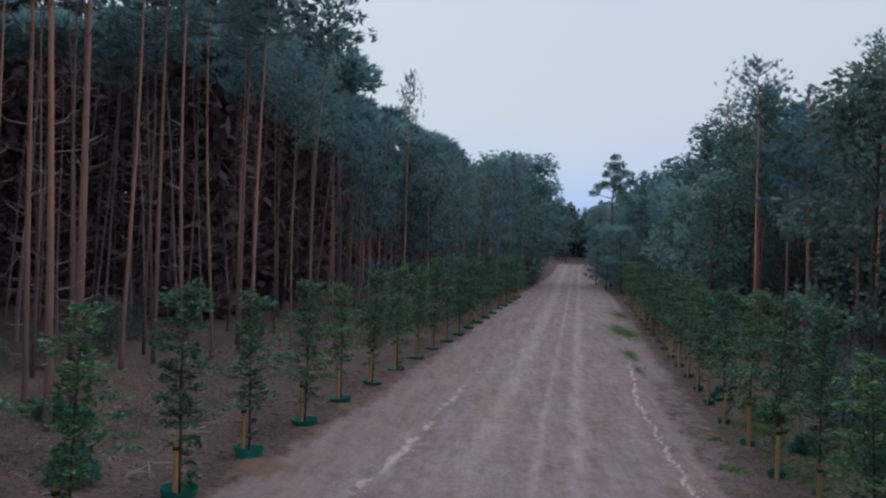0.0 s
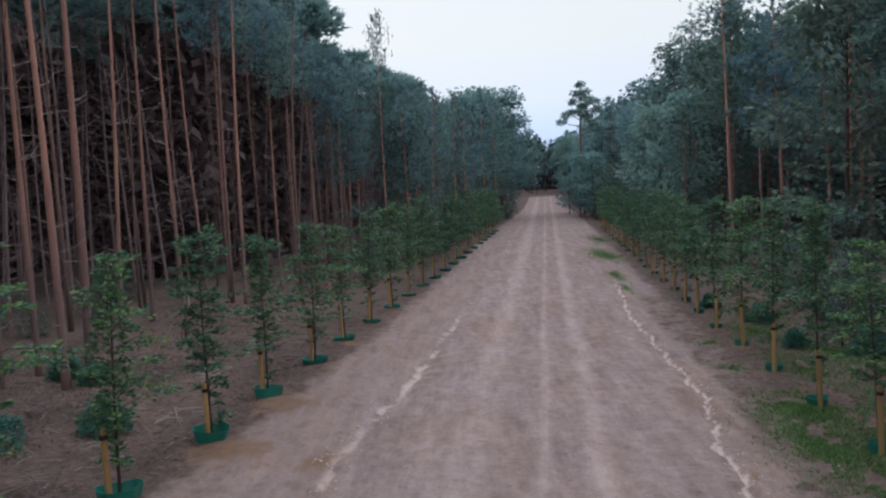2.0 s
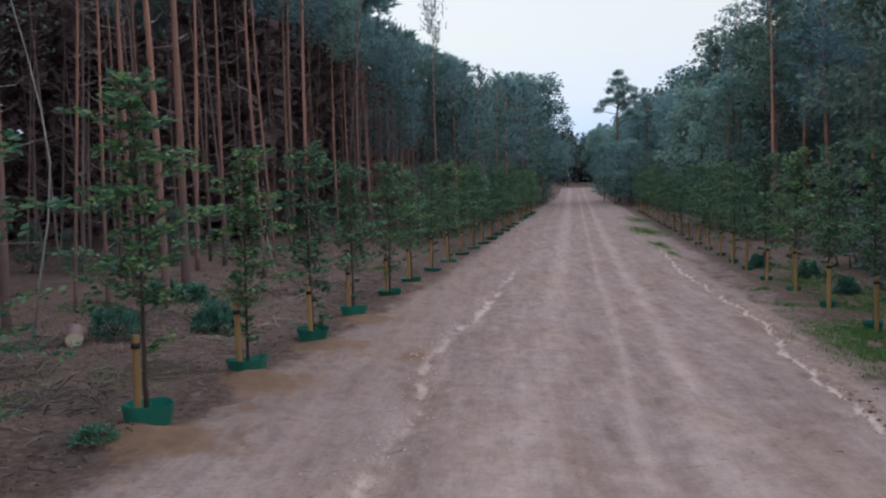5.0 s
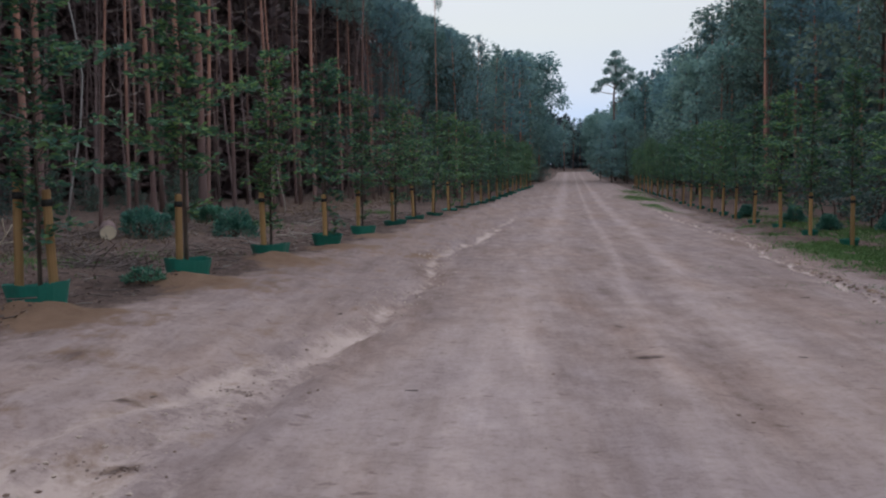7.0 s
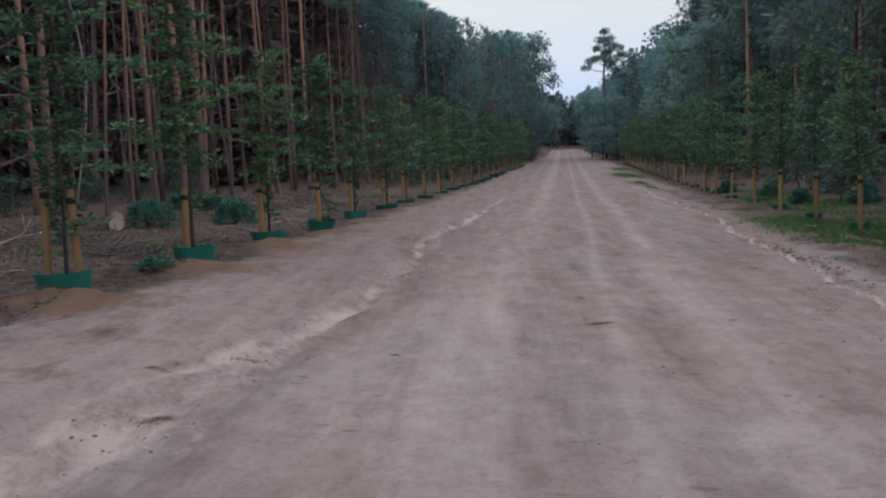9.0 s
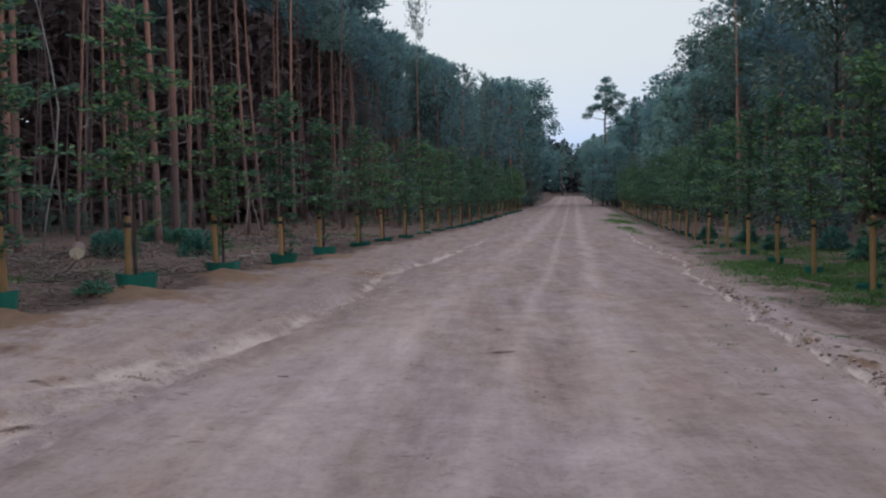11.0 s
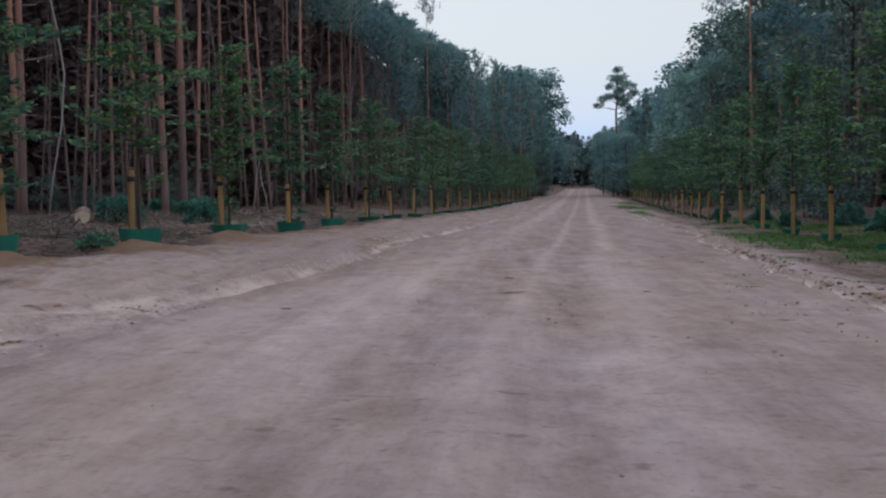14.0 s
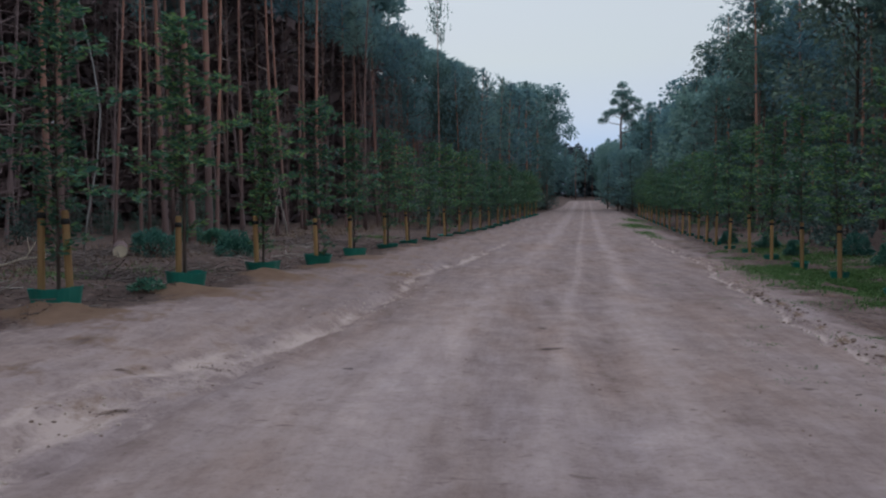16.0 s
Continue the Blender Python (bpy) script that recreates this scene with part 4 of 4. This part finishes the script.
def patches(spots, per):
    xs, ys = [], []
    for x, y, rx, ry, dens in spots:
        k = int(per * dens * rx * ry)
        r, a = np.abs(rng.normal(size=k)) * 0.55, rng.uniform(0, 6.28, k)
        xs.append(x + rx * r * np.cos(a))
        ys.append(y + ry * r * np.sin(a))
    xs, ys = np.concatenate(xs), np.concatenate(ys)
    keep = np.array([noise.noise((a * 1.9, b * 1.3, 5.0)) + 0.5 * noise.noise((a * 6, b * 5, 2.0)) > -0.3 for a, b in zip(xs, ys)])
    return xs[keep], ys[keep]


spots = [(4.35, 11.6, 0.8, 1.8, 1.6), (4.8, 13.6, 0.9, 1.4, 1.5), (4.9, 9.9, 1.1, 1.0, 2.2), (4.75, 7.5, 0.8, 0.7, 2.0), (4.15, 7.2, 0.5, 0.3, 1.2), (4.6, 8.7, 0.6, 0.7, 0.8), (5.5, 11.8, 1.0, 1.6, 0.7),
         (4.5, 16.8, 0.4, 0.5, 0.7), (4.8, 19.5, 0.4, 0.5, 0.5), (4.7, 30.5, 0.3, 2.2, 0.35), (5.0, 35, 0.4, 2.8, 0.4), (5.9, 44, 0.8, 4.0, 0.8), (7.0, 54, 0.7, 5, 0.3),
         (6.0, 17.0, 1.1, 2.2, 0.4), (6.3, 21.0, 1.0, 2.4, 0.35), (6.6, 9.5, 1.3, 2.2, 0.6), (6.5, 13.5, 1.2, 2.4, 0.6), (7.2, 18.0, 1.2, 3.0, 0.4),
         (7.3, 24.0, 1.2, 3.5, 0.35), (-6.6, 9.0, 0.7, 0.9, 0.25), (-7.4, 7.2, 0.8, 1.2, 0.3), (-7.0, 15.5, 0.8, 1.4, 0.2), (-5.4, 24.0, 0.6, 2.0, 0.3)]
weeds = []
for k in range(34):
    yy = rng.uniform(0.2, 10)
    weeds.append((float(channel(yy)) + rng.normal() * 0.5 - 0.3, yy, 0.3, 0.16, rng.uniform(0.6, 1.6)))
for k in range(60):
    yy = rng.uniform(1.5, 18)
    weeds.append((float(channel(yy)) + rng.uniform(0.3, 2.4), yy, 0.5, 0.4, rng.uniform(0.5, 1.6)))
gx, gy = patches(spots, 4200)
blades_at(gx, gy, 0.07, 0.9, GRASS, "grass", "green grass patches along the track's edge", "grass")
gx, gy = patches(weeds, 1000)
blades_at(gx, gy, 0.026, 1.5, GRASS, "low_weeds", "sparse low weeds on the sand beside the washout", "weeds", 0.010)
dy = rng.uniform(6, 42, 7000)
dx = middle(dy) - 7.4 - np.abs(rng.normal(size=7000)) * 2.2
blades_at(dx, dy, 0.13, 0.9, DRYGRASS, "dry_grass", "tan dry grass and bracken at the pines' feet", "dry grass")


def litter_sticks(k, label, name, mat, fat, length, spread, side=None):
    chunks = []
    for i in range(k):
        y = rng.uniform(1.5, 26)
        left = rng.uniform() < 0.8
        u = -5.4 - abs(rng.normal()) * spread if left else 5.2 + abs(rng.normal()) * 1.6
        if side:
            y, u = rng.uniform(-1.5, 9), rng.uniform(*side)
        x = float(middle(y)) + u
        z = float(surface([x], [y])[0])
        a, ln = rng.uniform(0, 6.28), length * rng.uniform(0.3, 1.3)
        w = np.array([math.cos(a), math.sin(a), rng.normal() * 0.12])
        p = np.array([x, y, z + fat])
        b = rng.normal(size=3) * (0.08, 0.08, 0.02) * ln
        chunks.append(tube([p - w * ln / 2, p + b, p + w * ln / 2], [fat, fat * 0.9, fat * 0.5], 4, False))
    return tagged(new(name, mesh_of(name, chunks, mat)), label, "twigs", kind="stuff")


litter_sticks(260, "pale weathered twigs scattered over the litter", "pale_twigs", STICKS, 0.006, 0.3, 2.2)
litter_sticks(10, "single dark twigs dropped on the sandy track", "track_twigs", DEADWOOD, 0.005, 0.11, 1.0, (-3.6, 2.6))
litter_sticks(700, "dark fallen twigs on the forest floor", "dark_twigs", DEADWOOD, 0.008, 0.35, 2.6)


def fallen_leaves(k):
    y = rng.uniform(-1, 24, k)
    left = rng.uniform(0, 1, k) < 0.75
    u = np.where(left, -5.3 - np.abs(rng.normal(size=k)) * 2.6, 4.6 + np.abs(rng.normal(size=k)) * 2.0)
    x = middle(y) + u
    keep = np.array([noise.noise((a * 1.4, b * 1.4, 9.0)) > -0.22 for a, b in zip(x, y)])
    x, y = x[keep], y[keep]
    at = np.stack([x, y, surface(x, y) + 0.006], 1)
    way = np.stack([rng.normal(size=len(x)), rng.normal(size=len(x)), np.abs(rng.normal(size=len(x))) * 0.2], 1)
    me = mesh_of("fallen_leaves", [leaves(at, way, rng.uniform(0.025, 0.06, len(x)), 0.022, 0.05)], DEADLEAF)
    return tagged(new("fallen_leaves", me), "brown fallen leaves and bark scraps on the litter", "litter", kind="stuff")


fallen_leaves(16000)


def clod_field(name, k, mat, label, where, size):
    """Angular crumbs of soil, pressed into the ground."""
    chunks = []
    ico = [(0, 0, 1), (0.9, 0, 0.4), (0.28, 0.85, 0.45), (-0.72, 0.53, 0.42), (-0.72, -0.53, 0.4), (0.28, -0.85, 0.45),
           (0.72, 0.53, -0.3), (-0.28, 0.85, -0.3), (-0.9, 0, -0.3), (-0.28, -0.85, -0.3), (0.72, -0.53, -0.3)]
    faces = [(0, 1, 2), (0, 2, 3), (0, 3, 4), (0, 4, 5), (0, 5, 1), (1, 6, 2), (2, 7, 3), (3, 8, 4), (4, 9, 5), (5, 10, 1), (2, 6, 7), (3, 7, 8), (4, 8, 9), (5, 9, 10), (1, 10, 6)]
    base = np.array(ico, float)
    for i in range(k):
        x, y = where()
        z = float(surface([x], [y])[0])
        s = size * rng.uniform(0.35, 1.3) ** 1.5
        v = base * (1 + rng.normal(size=(11, 1)) * 0.18) * s * np.array([rng.uniform(0.8, 1.5), rng.uniform(0.8, 1.3), rng.uniform(0.5, 0.8)])
        a = rng.uniform(0, 6.28)
        rot = np.array([[math.cos(a), -math.sin(a), 0], [math.sin(a), math.cos(a), 0], [0, 0, 1]])
        chunks.append((v @ rot.T + (x, y, z + 0.1 * s), faces))
    return tagged(new(name, mesh_of(name, chunks, mat)), label, "clods", kind="stuff")


def by_channel():
    y = rng.uniform(0.2, 22) ** 1.0
    return float(channel(y)) + 0.05 + rng.normal() * 0.1, y


def by_gully():
    y = rng.uniform(-1.5, 20)
    return float(gully(y)) + rng.normal() * 0.16 - 0.03, y


def on_track():
    y = rng.uniform(-2.0, 18)
    return float(middle(y)) + rng.uniform(-3.2, 3.0), y


clod_field("sand_clods", 1300, CLODS, "pale crumbled sand along the washed-out edges", lambda: by_channel() if rng.uniform() < 0.5 else by_gully(), 0.012)
clod_field("dark_crumbs", 110, DARKSOIL, "dark crumbled earth beside the washed-out rut", lambda: (lambda c: (c[0] + rng.normal() * 0.13, c[1] + rng.normal() * 0.05))(((-3.5, 0.6), (-3.38, 2.15))[rng.integers(0, 2)]), 0.0075)
clod_field("red_clods", 170, DARKSOIL, "reddish-brown clods torn from the washout's bank", lambda: (lambda y: (float(channel(y)) + 0.11 + rng.normal() * 0.07, y))(rng.uniform(0.4, 9)), 0.022)
clod_field("dark_clods", 520, DARKSOIL, "dark crumbs of soil on the track and in its washouts", lambda: by_channel() if rng.uniform() < 0.3 else (by_gully() if rng.uniform() < 0.5 else on_track()), 0.009)


def make_round_bush(name, x, y, r, label, mat=BUSH, flat=1.0, count=3200):
    ob = new(name)
    d = unit(rng.normal(size=(count, 3)))
    d[:, 2] = np.abs(d[:, 2])
    at = d * r * rng.uniform(0.45, 1.05, (count, 1)) ** 0.6 * np.array([1, 1, flat * 1.25])
    at += 0.13 * r * np.sin(d * 7 + x)
    twigs = [tube([(0, 0, -0.05), tuple(v * 0.5 + (0, 0, 0.05)), tuple(v)], [0.008, 0.006, 0.003], 3, False) for v in at[:24]]
    part("stem", mesh_of("stem", twigs, TWIGWOOD), ob)
    part("leafage", mesh_of("leafage", [leaves(at, d + rng.normal(size=d.shape) * 0.5, 0.06 * rng.uniform(0.6, 1.4, count), 0.026)], mat), ob)
    ob.matrix_basis = pose(x, y, float(surface([x], [y])[0]) + 0.02, 0, 0, rng.uniform(0, 360))
    return tagged(ob, label, "bush")


make_round_bush("round_bush", -7.85, 11.4, 0.42, "dense dark green bush on the litter beside the cut log")
make_round_bush("round_bush", -6.5, 12.3, 0.4, "compact round dark green bush on brown litter")
make_round_bush("round_bush", -8.9, 16.0, 0.32, "small dark green bush at the pines' feet")
make_round_bush("low_weed", -5.62, 6.05, 0.22, "flat green weed beside a watering ring", BUSH, 0.4, 420)
make_round_bush("round_bush", 7.0, 14.0, 0.34, "dark green bush behind the row of stakes")
make_round_bush("round_bush", 7.6, 17.5, 0.4, "loose green bush in the grass behind the stakes")


def make_log(x, y):
    ob = new("cut_log")
    r, ln, k = 0.125, 0.5, 16
    a = np.arange(k) * 2 * np.pi / k
    wob = r * (1 + 0.05 * np.sin(2 * a + 1) + 0.03 * np.sin(5 * a))
    ringv = np.stack([wob * np.cos(a), a * 0, wob * np.sin(a)], 1)
    v = np.concatenate([ringv, ringv * 0.98 + (0, ln, 0)])
    part("bark", mesh_of("bark", [(v, [(j, k + j, k + (j + 1) % k, (j + 1) % k) for j in range(k)])], PINEBARK, True), ob)
    part("cut_end", mesh_of("cut_end", [(ringv * 0.985 + (0, 0.004, 0), [tuple(range(k))])], CUTWOOD), ob, "pale sawn log end")
    part("cut_end", mesh_of("cut_end", [(ringv * 0.965 + (0, ln - 0.004, 0), [tuple(range(k))[::-1]])], CUTWOOD), ob, "pale sawn log end")
    ob.matrix_basis = pose(x, y, float(surface([x], [y])[0]) + 0.12, 8, 0, 25)
    return tagged(ob, "short cut pine log with a pale sawn end", "log")


make_log(-7.98, 10.3)


def brush_heap(x, y, r, k, name, label, mat):
    chunks = []
    for i in range(k):
        a, b, ln = rng.uniform(0, 6.28), rng.uniform(0, 6.28), rng.uniform(0.2, 0.7)
        q = r * rng.uniform(0, 1) ** 0.5
        px, py = x + q * math.cos(b), y + q * math.sin(b)
        p = np.array([px, py, float(surface([px], [py])[0]) + 0.2 * rng.uniform(0, 1) * (1 - q / r) + 0.02])
        w = np.array([math.cos(a), math.sin(a), rng.normal() * 0.25])
        chunks.append(tube([p - w * ln / 2, p + rng.normal(size=3) * 0.03, p + w * ln / 2], [0.009, 0.008, 0.004], 4, False))
    return tagged(new(name, mesh_of(name, chunks, mat)), label, "brushwood", kind="stuff")


brush_heap(-8.5, 10.7, 0.5, 90, "brush_heap", "heap of brown twigs beside the cut log", DEADWOOD)
brush_heap(-6.7, 7.6, 0.7, 90, "brush_heap", "loose brown brushwood on the litter behind a ring", DEADWOOD)
brush_heap(-5.6, 13.5, 0.5, 10, "bleached_branch", "bleached sticks lying behind the young trees", STICKS)


def leaning_sticks(x, y):
    """Two pale dead stems that lean together against a pine's foot."""
    ob = new("leaning_sticks")
    for a, b, h in ((-0.22, 0.0, 1.5), (0.24, -0.1, 1.25)):
        line = [(a, b, -0.04), (a * 0.72 + 0.02, b * 0.8, h * 0.35), (a * 0.3 - 0.015, b * 0.4, h * 0.72), (0.02, 0.0, h)]
        part("stick", mesh_of("stick", [tube(line, [0.022, 0.018, 0.014, 0.006], 6)], STICKS, True), ob)
    ob.matrix_basis = pose(x, y, float(surface([x], [y])[0]))
    return tagged(ob, "two bleached dead stems leaning together at a pine's foot", "sticks")


leaning_sticks(-7.62, 19.75)
for x, y, r, k in ((-8.2, 8.6, 0.8, 80), (-7.9, 13.0, 0.9, 80), (-6.3, 9.4, 0.6, 50), (-6.9, 16.8, 0.9, 70), (-6.2, 19.5, 0.8, 60), (-9.2, 9.6, 0.8, 70)):
    brush_heap(x, y, r, k, "brush_heap", "low heap of dark brushwood on the forest litter", DEADWOOD)
for x, y in ((-5.9, 16.2), (-6.0, 11.2), (-7.3, 5.2)):
    brush_heap(x, y, 0.35, 6, "bleached_branch", "bleached sticks lying on the dark litter", STICKS)
for x, y, r in ((6.6, 19.0, 0.28), (6.9, 22.5, 0.34), (6.4, 25.5, 0.3), (7.4, 11.8, 0.36), (-8.0, 15.4, 0.3)):
    make_round_bush("round_bush", x, y, r, "small loose green bush on the forest floor")


def forked_branch(x, y):
    """A bleached branch that lies on the litter and forks twice."""
    ob = new("forked_branch")
    runs = (([(-0.55, -0.1, 0.03), (-0.2, 0.0, 0.09), (0.1, 0.05, 0.2), (0.28, 0.0, 0.42)], 0.028), ([(0.02, 0.04, 0.16), (0.3, 0.1, 0.2), (0.5, 0.16, 0.3)], 0.02),
            ([(0.16, 0.04, 0.27), (0.2, -0.08, 0.5)], 0.014), ([(0.34, 0.11, 0.22), (0.46, 0.02, 0.16)], 0.012))
    for line, r in runs:
        part("limb", mesh_of("limb", [tube(line, np.linspace(r * 0.6, r * 0.25, len(line)), 6)], CUTWOOD, True), ob)
    ob.matrix_basis = pose(x, y, float(surface([x], [y])[0]))
    return tagged(ob, "bleached whitish forked branch lying on the litter", "branch")


forked_branch(-8.3, 7.6)
